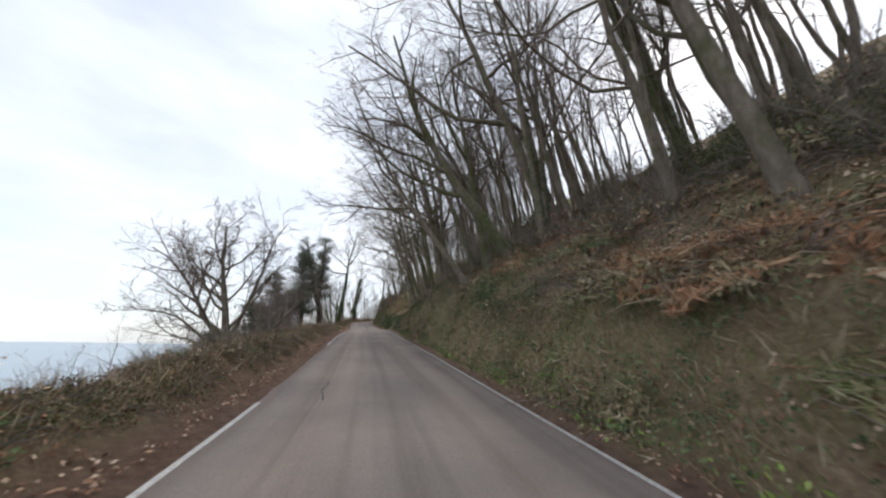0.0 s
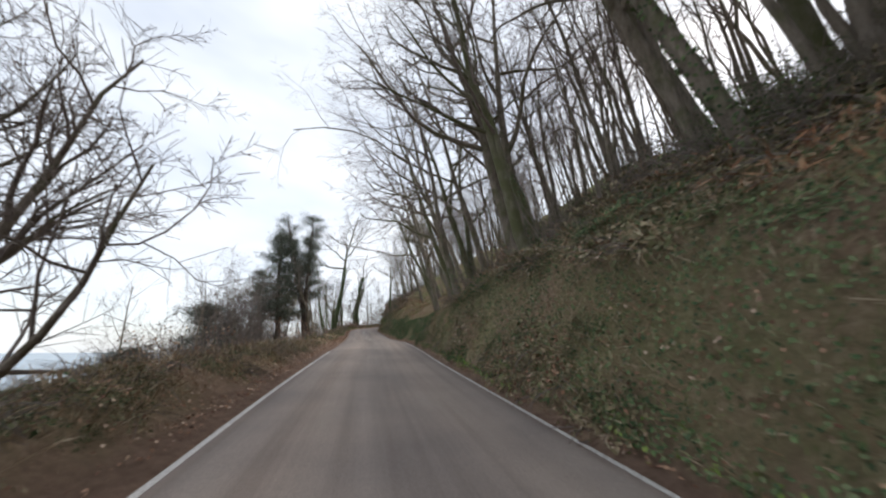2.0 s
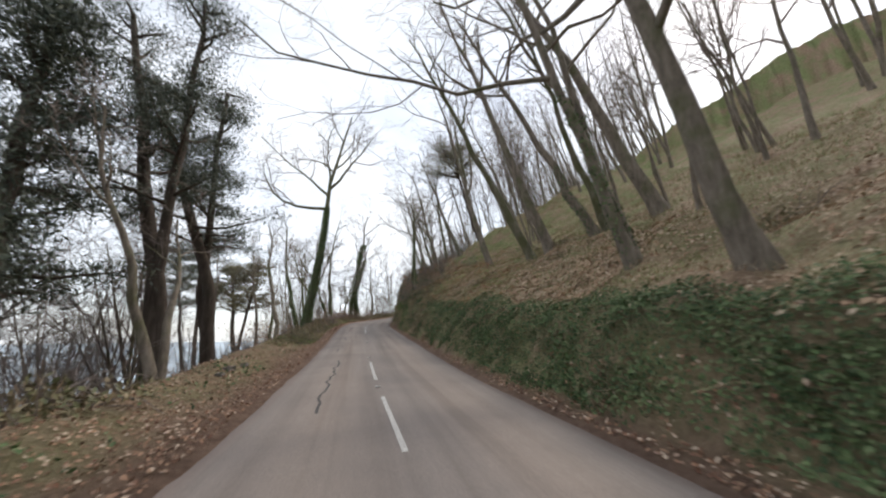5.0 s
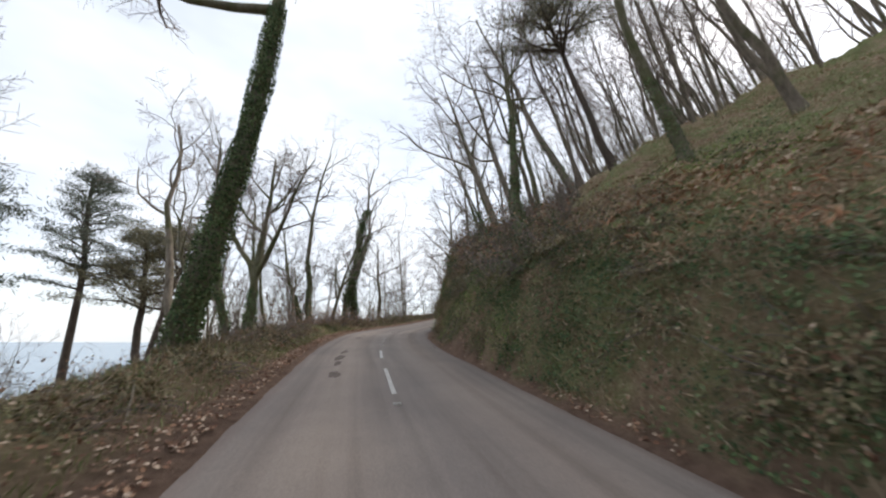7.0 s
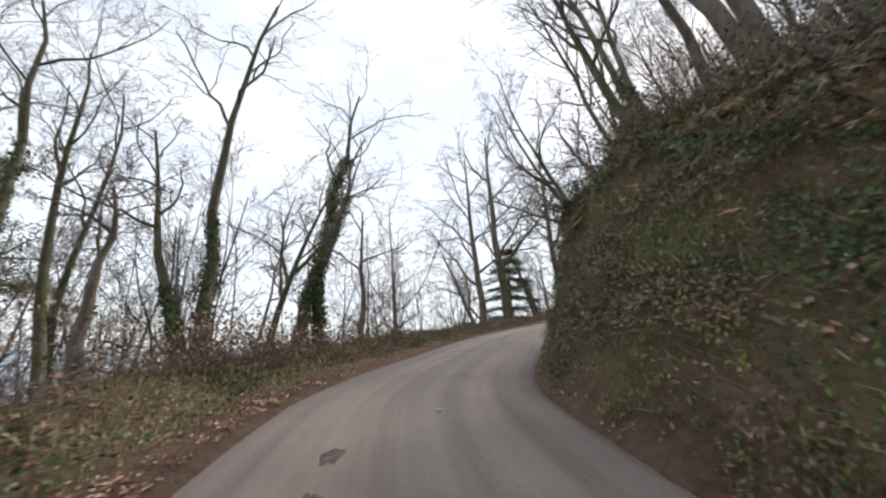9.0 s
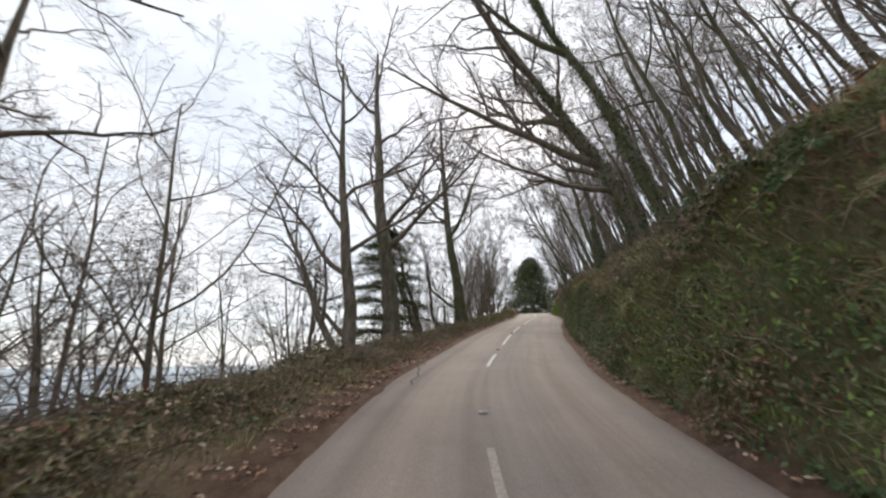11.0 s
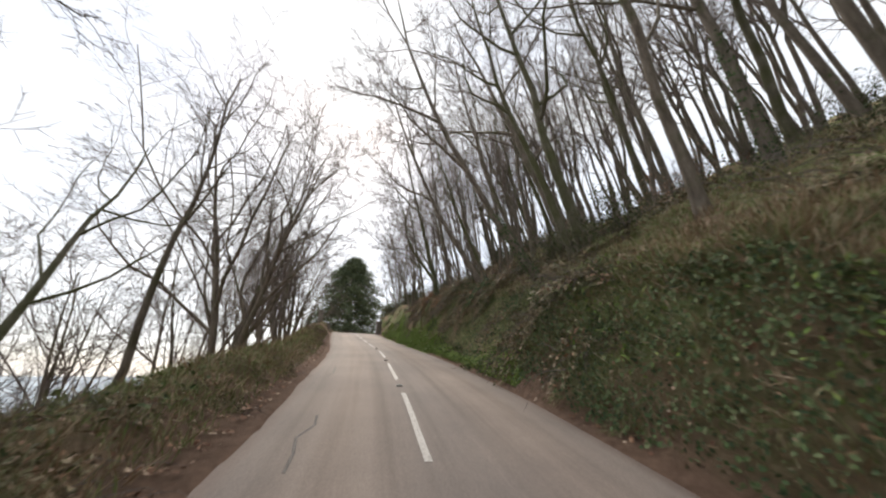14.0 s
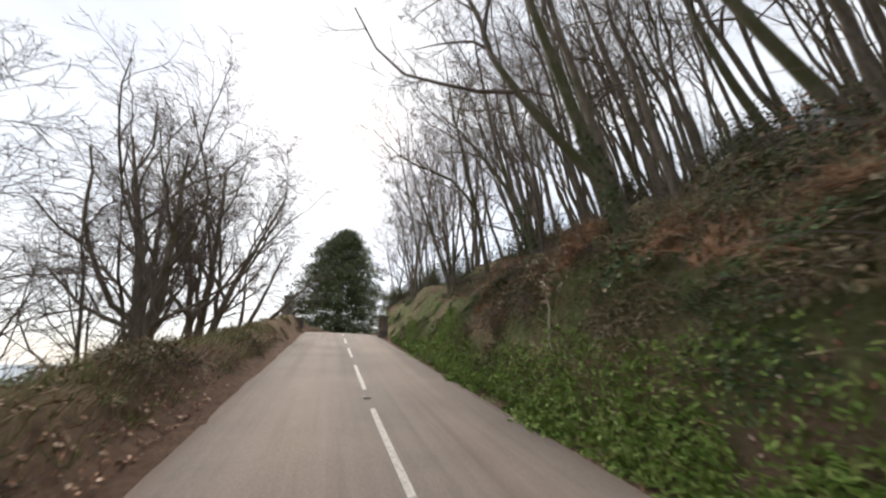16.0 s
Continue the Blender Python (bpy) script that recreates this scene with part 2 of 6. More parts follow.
# row, road edge, verge, bank height, bank run, slope above
RIGHT_KEYS = np.array([
    (-4, 3.1, 0.35, 2.0, 1.6, 0.66), (0, 3.1, 0.35, 2.1, 1.6, 0.66), (2, 3.05, 0.32, 2.9, 1.4, 0.62), (3.5, 3.0, 0.40, 2.8, 1.4, 0.60),
    (5, 3.4, 0.7, 1.7, 1.2, 0.50), (6.5, 3.65, 0.5, 1.7, 1.2, 0.57), (7.5, 3.65, 0.35, 2.1, 1.2, 0.60), (8.3, 3.6, 0.25, 3.0, 1.1, 0.60),
    (9.5, 3.05, 0.3, 4.0, 1.4, 0.60), (10.2, 2.85, 0.35, 4.2, 1.4, 0.60), (11, 3.1, 0.35, 3.6, 1.3, 0.58), (12, 3.15, 0.35, 2.7, 0.9, 0.51), (13, 3.3, 0.4, 2.0, 0.7, 0.52),
    (14, 3.3, 0.3, 1.9, 0.7, 0.54), (15, 3.25, 0.2, 2.4, 0.9, 0.52), (16, 3.2, 0.15, 2.6, 1.1, 0.52), (18, 3.2, 0.4, 2.4, 1.0, 0.48),
    (24, 3.2, 1.0, 1.4, 0.8, 0.34)])
# row, road edge, verge, hedge-bank height, drop
LEFT_KEYS = np.array([
    (-4, 2.1, 1.2, 0.30, 0.7), (0, 2.1, 1.2, 0.45, 0.7), (1.5, 2.1, 1.2, 0.55, 0.7), (3, 2.0, 1.2, 0.55, 0.7), (5, 1.85, 1.8, 0.15, 0.75),
    (6.5, 1.6, 2.0, 0.20, 0.75), (8.2, 1.5, 1.2, 0.45, 0.75), (10, 1.9, 2.0, 0.35, 0.7), (11, 1.4, 2.0, 0.30, 0.75), (12.5, 1.25, 1.4, 0.25, 0.75),
    (14, 1.4, 1.0, 0.30, 0.8), (15, 1.45, 0.6, 0.50, 0.95), (16, 1.5, 0.5, 0.50, 1.0), (17.5, 1.6, 0.5, 0.72, 0.95), (19, 1.7, 0.5, 0.95, 0.7), (24, 1.7, 0.6, 0.5, 0.4)])
SEA = -62.0


def lump(x, y, size, seed):
    """Soft rolling noise, about -1 to 1."""
    a = np.sin(x / size + seed * 1.7 + 1.3 * np.sin(y / size * 0.8 + seed)) * np.cos(y / size * 1.1 - seed * 0.6 + 0.9 * np.sin(x / size * 0.6))
    b = np.sin(x / size * 2.3 - seed + np.cos(y / size * 1.9)) * np.sin(y / size * 2.1 + seed * 2.2)
    return 0.65 * a + 0.35 * b


def beside(x, y):
    """Index of the nearest road sample and the signed distance to the right of the line."""
    x, y = np.ravel(x), np.ravel(y)
    idx, side = np.empty(len(x), int), np.empty(len(x))
    for a in range(0, len(x), 20000):
        dx = x[a:a + 20000, None] - REF[None, :, 0]
        dy = y[a:a + 20000, None] - REF[None, :, 1]
        i = (dx * dx + dy * dy).argmin(1)
        idx[a:a + 20000] = i
        ex, ey = x[a:a + 20000] - REF[i, 0], y[a:a + 20000] - REF[i, 1]
        s = ex * RIGHT[i, 0] + ey * RIGHT[i, 1]
        side[a:a + 20000] = np.sign(s + 1e-9) * np.hypot(ex, ey)
    return idx, side


def ground_height(x, y):
    """Height of the bare ground at places."""
    x, y = np.ravel(np.asarray(x, float)), np.ravel(np.asarray(y, float))
    i, d = beside(x, y)
    s = STEP[i]
    along = (x - REF[i, 0]) * TAN[i, 0] + (y - REF[i, 1]) * TAN[i, 1]
    z0 = REF[i, 2]
    rk, lk = station(RIGHT_KEYS[:, 0]), station(LEFT_KEYS[:, 0])
    re, rv, rb, rw, rs = (np.interp(s, rk, RIGHT_KEYS[:, n]) for n in range(1, 6))
    le, lv, lb, ld = (np.interp(s, lk, LEFT_KEYS[:, n]) for n in range(1, 5))
    wob = lump(x, y, 2.1, 3) * 0.5 + lump(x, y, 0.9, 7) * 0.3
    e = d - re
    right = 0.10 * smoothstep(0.0, 0.5, e) + rb * (1 + 0.20 * lump(x, y, 3.1, 5)) * smoothstep(0, 1, (e - rv + 0.55 * wob) / rw)
    far = np.maximum(e - rv - rw * 0.8, 0)
    right = right + rs * np.minimum(far, 45) + 0.12 * np.clip(far - 45, 0, 400) + smoothstep(0.5, 3, far) * (0.35 * lump(x, y, 5.3, 2) + 0.14 * lump(x, y, 1.7, 9))
    right = right + smoothstep(0.1, 0.9, e - rv) * (0.25 * lump(x, y, 0.85, 12) + 0.15 * lump(x, y, 0.45, 15)) * np.clip(rb / 2.0, 0.6, 1.5)
    g = -d - le
    left = 0.04 * smoothstep(0, 0.4, g) + lb * (1 + 0.3 * lump(x, y, 1.6, 4)) * smoothstep(lv * 0.45, lv + 0.45, g) + 0.05 * wob * smoothstep(0.2, 1.0, g)
    out = np.maximum(g - lv - 0.55, 0)
    drop = ld * np.minimum(out, 14) * smoothstep(0, 2.0, out) + 0.30 * np.clip(out - 14, 0, 120) + 0.12 * np.clip(out - 134, 0, 2000)
    left = left - drop + smoothstep(2, 9, out) * (0.6 * lump(x, y, 6.7, 1) + 0.12 * lump(x, y, 1.4, 8))
    z = z0 + np.where(d > 0, np.where(e > 0, right, -0.12 * smoothstep(0.0, -0.35, e)), np.where(g > 0, left, -0.12 * smoothstep(0.0, -0.35, g)))
    return np.maximum(z, SEA - 4)

# ---- large structure ----
def mesh_of(name, verts, faces, material, smooth=False):
    """A mesh from places and faces of one size each."""
    v, f = np.asarray(verts, np.float32), np.asarray(faces, np.int32)
    me = bpy.data.meshes.new(name)
    me.vertices.add(len(v))
    me.vertices.foreach_set("co", v.ravel())
    me.loops.add(f.size)
    me.loops.foreach_set("vertex_index", f.ravel())
    me.polygons.add(len(f))
    me.polygons.foreach_set("loop_start", np.arange(0, f.size, f.shape[1], dtype=np.int32))
    if smooth:
        me.polygons.foreach_set("use_smooth", np.ones(len(f), bool))
    me.materials.append(material)
    me.update(calc_edges=True)
    return me


def add_value(me, name, values):
    a = me.attributes.new(name, "FLOAT", "POINT")
    a.data.foreach_set("value", np.asarray(values, np.float32))


def axis(lo, hi, step, reach):
    """Even steps between lo and hi, then ever wider ones out to reach."""
    mid = np.arange(lo, hi + step / 2, step)
    grow = np.cumsum(step * 1.16 ** np.arange(1, 60))
    grow = grow[grow < reach]
    return np.r_[lo - grow[::-1], mid, mid[-1] + grow]


gx, gy = axis(-36, 40, 0.42, 4300), axis(-6, 150, 0.42, 4300)
GX, GY = np.meshgrid(gx, gy)
GZ = ground_height(GX, GY)
nx, ny = len(gx), len(gy)
cells = (np.arange(ny - 1)[:, None] * nx + np.arange(nx - 1)[None, :]).ravel()
ground_me = mesh_of("ground", np.c_[GX.ravel(), GY.ravel(), GZ], np.c_[cells, cells + 1, cells + nx + 1, cells + nx], GROUND, True)
g_i, g_d = beside(GX, GY)
g_re = np.interp(STEP[g_i], station(RIGHT_KEYS[:, 0]), RIGHT_KEYS[:, 1])
g_rv = np.interp(STEP[g_i], station(RIGHT_KEYS[:, 0]), RIGHT_KEYS[:, 2])
g_le = np.interp(STEP[g_i], station(LEFT_KEYS[:, 0]), LEFT_KEYS[:, 1])
g_edge = np.where(g_d > 0, g_d - g_re, -g_d - g_le)
late = smoothstep(station(4.0), station(13.0), STEP[g_i])
earth = smoothstep(0.12, 0.5, lump(GX.ravel(), GY.ravel() + 0.7 * GZ, 1.3, 13)) * (g_d > 0) * smoothstep(4.5, 3.0, g_edge) * smoothstep(station(7.6), station(8.6), STEP[g_i]) * smoothstep(station(11.6), station(10.8), STEP[g_i])
add_value(ground_me, "soil", np.maximum(0.85 * earth, 1 - smoothstep(0.3, np.where(g_d > 0, np.maximum(g_rv, 0.35) + 0.15, 1.5), g_edge)))
add_value(ground_me, "green", np.where(g_d > 0, (0.55 + 1.0 * late) * (1 - 0.7 * np.exp(-((STEP[g_i] - station(10.2)) / (0.9 * 8)) ** 2)), 0.5))
ground = tagged(new("ground", ground_me), "leaf-strewn wooded hillside falling from bank to sea", "ground", kind="structure")

sea_me = mesh_of("water", [(-6000.0, -6000, SEA), (6000, -6000, SEA), (6000, 6000, SEA), (-6000, 6000, SEA)], [(0, 1, 2, 3)], SEA_WATER)
tagged(new("water", sea_me), "pale grey-blue sea beyond the wooded slope", "sea", kind="structure")


def ribbon(name, s0, s1, offsets, lift, material, step=0.5, crown=0.0, soft=0.0):
    """A strip along the road between stations; offsets: functions of the station, from one side to the other."""
    n = max(2, int((s1 - s0) / step) + 1)
    ss = np.linspace(s0, s1, n)
    cx, cy, cz = (np.interp(ss, STEP, REF[:, k]) for k in range(3))
    rx, ry = (np.interp(ss, STEP, RIGHT[:, k]) for k in range(2))
    cols = []
    for k, off in enumerate(offsets):
        o = off(ss)
        cols.append(np.stack([cx + rx * o, cy + ry * o, cz + lift(o, k) if callable(lift) else cz + lift], 1))
    v = np.stack(cols, 1)
    m = len(offsets)
    c = (np.arange(n - 1)[:, None] * m + np.arange(m - 1)[None, :]).ravel()
    return mesh_of(name, v.reshape(-1, 3), np.c_[c, c + 1, c + m + 1, c + m], material, True), ss


def right_edge(s):
    return np.interp(s, station(RIGHT_KEYS[:, 0]), RIGHT_KEYS[:, 1])


def left_edge(s):
    return -np.interp(s, station(LEFT_KEYS[:, 0]), LEFT_KEYS[:, 1])


ROAD_COLS = 25


def road_off(k):
    u = k / (ROAD_COLS - 1)
    return lambda s: left_edge(s) - 0.12 + (right_edge(s) - left_edge(s) + 0.24) * u + (0.10 * np.sin(s * 0.9) + 0.07 * np.sin(s * 2.7 + 1)) * (abs(2 * u - 1) > 0.99)


def road_lift(o, k):
    u = abs(2 * k / (ROAD_COLS - 1) - 1)
    return 0.045 - 0.05 * u * u - (0.12 if u > 0.99 else 0.0)


road_me, road_ss = ribbon("road", STEP[0], STEP[-1], [road_off(k) for k in range(ROAD_COLS)], road_lift, ASPHALT)
across = np.tile(np.linspace(0, 1, ROAD_COLS), len(road_ss))
track = sum(np.exp(-((across - c) / 0.12) ** 2) for c in (0.27, 0.74))
add_value(road_me, "track", np.clip(track, 0, 1) * 0.8)
add_value(road_me, "dust", np.clip(1.25 - np.minimum(across, 1 - across) / 0.05, 0, 1) * 0.75)
add_value(road_me, "along", np.repeat(road_ss, ROAD_COLS) * 0.045)
add_value(road_me, "side", across * 11.0)
road = tagged(new("road", road_me), "narrow worn asphalt lane climbing round a bend", "road", kind="structure")


def surface_at(s, o):
    """Road surface at a station and an offset from the line."""
    l, r = left_edge(s) - 0.12, right_edge(s) + 0.12
    u = abs(2 * (o - l) / (r - l) - 1)
    return np.interp(s, STEP, REF[:, 2]) + 0.045 - 0.05 * u * u


def stripe(name, s0, s1, centre, width, label, category="road marking", lift=0.006, material=PAINT, kind="structure"):
    me, ss = ribbon(name, s0, s1, [lambda s: centre(s) - width / 2, lambda s: centre(s) + width / 2], 0.0, material, 0.4)
    co = np.empty(len(me.vertices) * 3)
    me.vertices.foreach_get("co", co)
    co = co.reshape(-1, 3)
    co[:, 2] = surface_at(np.repeat(ss, 2), np.stack([centre(ss) - width / 2, centre(ss) + width / 2], 1).ravel()) + lift
    me.vertices.foreach_set("co", co.ravel())
    me.update()
    return tagged(new(name, me), label, category, kind=kind)

# ---- road markings, studs and cracks ----
for k, (a, b, side) in enumerate((("right", "right", 1), ("left", "left", -1))):
    pieces = [(station(-4.0), station(5.0))] if side > 0 else [(station(-4.0), station(0.95)), (station(2.4), station(4.0))]
    for s0, s1 in pieces:
        stripe("edge_line", float(s0), float(s1), (lambda s: right_edge(s) - 0.10) if side > 0 else (lambda s: left_edge(s) + 0.12), 0.09, "worn white edge line painted along the lane")
centre = lambda s: np.interp(s, (110, 120, 137, 142, 146, 159, 164, 171, 182, 188, 193, 200, 206), (0.66, 0.68, 0.88, 0.86, 0.80, 0.66, 0.70, 0.78, 0.72, 0.74, 0.82, 0.80, 0.80))
for s0, s1, w in ((111.4, 114.6, 0.08), (116.7, 120.3, 0.09), (135.5, 138.2, 0.09), (140.2, 142.1, 0.09), (145.0, 146.8, 0.06), (158.2, 160.6, 0.09), 
                  (165.6, 167.9, 0.09), (170.5, 174.3, 0.088), (175.7, 179.2, 0.088), (181.2, 184.4, 0.088), (185.9, 189.1, 0.088), (191.0, 194.2, 0.088), (196.4, 199.2, 0.088),
                  (200.6, 203.8, 0.088), (205.6, 208.6, 0.088), (210.6, 213.4, 0.088), (215.4, 218.4, 0.088)):
    tagged(stripe("centre_dash", s0, s1, centre, w, "white painted dash along the middle of the lane" if s0 > 172 else "faint worn dash along the middle of the lane", material=PAINT if s0 > 164 or s0 < 144 else FAINT), group="centre line")


def place_on(s, o, lift=0.0):
    x, y = (float(np.interp(s, STEP, REF[:, k]) + np.interp(s, STEP, RIGHT[:, k]) * o) for k in range(2))
    return x, y, float(surface_at(s, o)) + lift, math.degrees(math.atan2(np.interp(s, STEP, TAN[:, 1]), np.interp(s, STEP, TAN[:, 0])))


def road_stud():
    bm = bmesh.new()
    bmesh.ops.create_cube(bm, size=1, matrix=Matrix.Diagonal((0.10, 0.13, 0.02, 1)))
    bmesh.ops.create_cube(bm, size=1, matrix=Matrix.Translation((0, 0, 0.012)) @ Matrix.Diagonal((0.05, 0.11, 0.016, 1)))
    bmesh.ops.bevel(bm, geom=bm.edges[:], offset=0.004, segments=1)
    me = bpy.data.meshes.new("road_stud")
    bm.to_mesh(me)
    me.materials.append(PAINT)
    return tagged(new("road_stud", me), "white reflective road stud set in asphalt", "road stud", "road studs")


stud = road_stud()
for k, s in enumerate((115.7, 121.4, 127.8, 134.8, 143.8, 149.8, 156.2, 161.8, 168.9, 175.0, 180.2, 185.1, 190.0, 195.3, 199.9)):
    x, y, z, a = place_on(s, float(centre(np.array(s))) - 0.02, 0.012)
    m = pose(x, y, z, 0, 0, a)
    if k:
        copy_thing(stud, m)
    else:
        stud.matrix_basis = m

SEAL, seal_nt, seal_b = shader("dark_crack", 0.7, 0.3)
seal_nt.links.new(ramp(seal_nt, noise_tex(seal_nt, 20, 5), [(0.3, (0.030, 0.026, 0.024)), (0.7, (0.075, 0.066, 0.06))]), seal_b.inputs["Base Color"])
for s0, s1, o0, o1, w in ((113.6, 121.2, -0.60, -0.44, 0.055), (127.6, 129.4, 0.36, -0.10, 0.035), (129.7, 132.2, -0.55, -0.58, 0.035), (124.0, 127.0, -0.75, -0.50, 0.03), (163.6, 166.6, -0.70, -1.20, 0.05),
                          (181.1, 183.0, -0.72, -0.70, 0.035), (67.5, 69.5, -0.85, -0.95, 0.03), (186.5, 188.2, -0.9, -0.8, 0.025)):
    stripe("road_crack", s0, s1, lambda s: np.interp(s, (s0, s1), (o0, o1)) + 0.05 * np.sin(s * 3.1) + 0.04 * np.sin(s * 7.3 + 1), w, "dark ragged crack in the asphalt", "road crack", 0.004, SEAL)
STAIN, stain_nt, stain_b = shader("dusty_patch", 0.9, 0.2)
stain_nt.links.new(ramp(stain_nt, noise_tex(stain_nt, 9, 6), [(0.35, (0.085, 0.062, 0.052)), (0.7, (0.19, 0.155, 0.135))]), stain_b.inputs["Base Color"])


def blotch(seed, s, o, long, wide):
    """A ragged worn patch lying on the road."""
    r = np.random.RandomState(seed)
    q = np.arange(26) * 2 * np.pi / 26
    rad = 1 + 0.22 * np.sin(2 * q + r.uniform(0, 6)) + 0.14 * np.sin(5 * q + r.uniform(0, 6)) + r.normal(0, 0.06, 26)
    ss, oo = np.r_[s, s + long / 2 * rad * np.cos(q)], np.r_[o, o + wide / 2 * rad * np.sin(q)]
    x, y = (np.interp(ss, STEP, REF[:, k]) + np.interp(ss, STEP, RIGHT[:, k]) * oo for k in range(2))
    f = np.c_[np.zeros(26, int), 1 + np.arange(26), 1 + (np.arange(26) + 1) % 26][:, ::-1]
    me = mesh_of("road_patch", np.c_[x, y, surface_at(ss, oo) + 0.005], f, STAIN)
    return tagged(new("road_patch", me), "dark worn patch in the asphalt", "road patch", "worn patches", kind="structure")


for k, (s, o, long, wide) in enumerate(((137.6, -0.34, 0.9, 0.24), (139.3, -0.40, 0.7, 0.22), (140.4, -0.44, 1.0, 0.30), (141.8, -0.42, 0.8, 0.2), (147.0, -0.55, 0.8, 0.24), (148.1, -0.52, 0.5, 0.2))):
    blotch(500 + k, s, o, long, wide)

# ---- trees ----
def part(name, me, parent, label=""):
    ob = new(name, me)
    ob.parent = parent
    if label:
        tagged(ob, label)
    return ob


class Sticks:
    """Tapered tubes gathered into one mesh."""

    def __init__(self):
        self.kept = {}

    def tube(self, pts, radii, sides):
        self.many(np.asarray(pts, float)[None], np.asarray(radii, float)[None], sides)

    def many(self, pts, radii, sides):
        """Tubes of the same number of points: (count, points, 3) and (count, points)."""
        self.kept.setdefault((pts.shape[1], sides), []).append((pts, radii))

    def take(self, other):
        for key, some in other.kept.items():
            self.kept.setdefault(key, []).extend(some)

    def mesh(self, name, material):
        verts, faces, total = [], [], 0
        for (k, sides), some in self.kept.items():
            pts = np.concatenate([p for p, _ in some])
            rad = np.concatenate([r for _, r in some])
            d = np.gradient(pts, axis=1)
            d /= np.linalg.norm(d, axis=2)[..., None] + 1e-9
            ref = np.where((np.abs(d[:, :1, :1]) < 0.8), np.array([1.0, 0, 0]), np.array([0, 1.0, 0]))
            a = np.cross(d, ref)
            a /= np.linalg.norm(a, axis=2)[..., None] + 1e-9
            b = np.cross(d, a)
            ang = np.arange(sides) * 2 * np.pi / sides
            ring = np.cos(ang)[:, None] * a[:, :, None] + np.sin(ang)[:, None] * b[:, :, None]
            verts.append((pts[:, :, None] + ring * rad[:, :, None, None]).reshape(-1, 3))
            i = (np.arange(k - 1)[:, None] * sides + np.arange(sides)[None]).ravel()
            j = (np.arange(k - 1)[:, None] * sides + (np.arange(sides)[None] + 1) % sides).ravel()
            quad = np.c_[i, j, j + sides, i + sides]
            if sides == 2:
                quad = quad[::2]
            faces.append((quad[None] + (np.arange(len(pts)) * k * sides)[:, None, None]).reshape(-1, 4) + total)
            total += len(pts) * k * sides
        return mesh_of(name, np.concatenate(verts), np.concatenate(faces), material, True)


class Leaves:
    """Small bent leaves or needle sprays gathered into one mesh."""

    def __init__(self):
        self.v, self.f, self.n = [], [], 0

    def add(self, centres, axes, widths, normals):
        """Leaves as two triangles folded along the middle: centre, long axis, half width, normal."""
        c, a, w, n = (np.asarray(q, float) for q in (centres, axes, widths, normals))
        side = np.cross(a, n)
        side /= np.linalg.norm(side, axis=1)[:, None] + 1e-9
        w = w[:, None]
        quad = np.stack([c - a, c + side * w + n * w * 0.35, c + a, c - side * w + n * w * 0.35], 1)
        k = len(c)
        self.v.append(quad.reshape(-1, 3))
        b = np.arange(k)[:, None] * 4 + self.n
        self.f.append(np.concatenate([b + [0, 1, 2], b + [0, 2, 3]]))
        self.n += 4 * k

    def mesh(self, name, material):
        return mesh_of(name, np.concatenate(self.v), np.concatenate(self.f), material)


def unit(v):
    v = np.asarray(v, float)
    return v / (np.linalg.norm(v) + 1e-9)


def branch_off(d, angle, spin):
    ref = np.array([0, 0, 1.0]) if abs(d[2]) < 0.9 else np.array([1.0, 0, 0])
    a = unit(np.cross(d, ref))
    b = np.cross(d, a)
    return unit(d * math.cos(angle) + (a * math.cos(spin) + b * math.sin(spin)) * math.sin(angle))


def grow(sticks, rng, starts, ways, lengths, r0, r1, level, cfg):
    """Limbs of one level, all at once, and what grows from them. sticks: by level."""
    n, count = cfg["segs"][level], len(starts)
    bias = np.array([0, 0, cfg["lift"][level]]) + (np.array(cfg["pull"]) * (level > 0) if "pull" in cfg else 0)
    pts, d = np.empty((count, n + 1, 3)), np.asarray(ways, float)
    pts[:, 0] = starts
    wiggle = rng.normal(0, cfg["curl"][level], (n, count, 3)) + bias
    for k in range(n):
        d = d + wiggle[k]
        d /= np.linalg.norm(d, axis=1)[:, None]
        pts[:, k + 1] = pts[:, k] + d * (lengths / n)[:, None]
    return along(sticks, rng, pts, lengths, r0, r1, level, cfg)


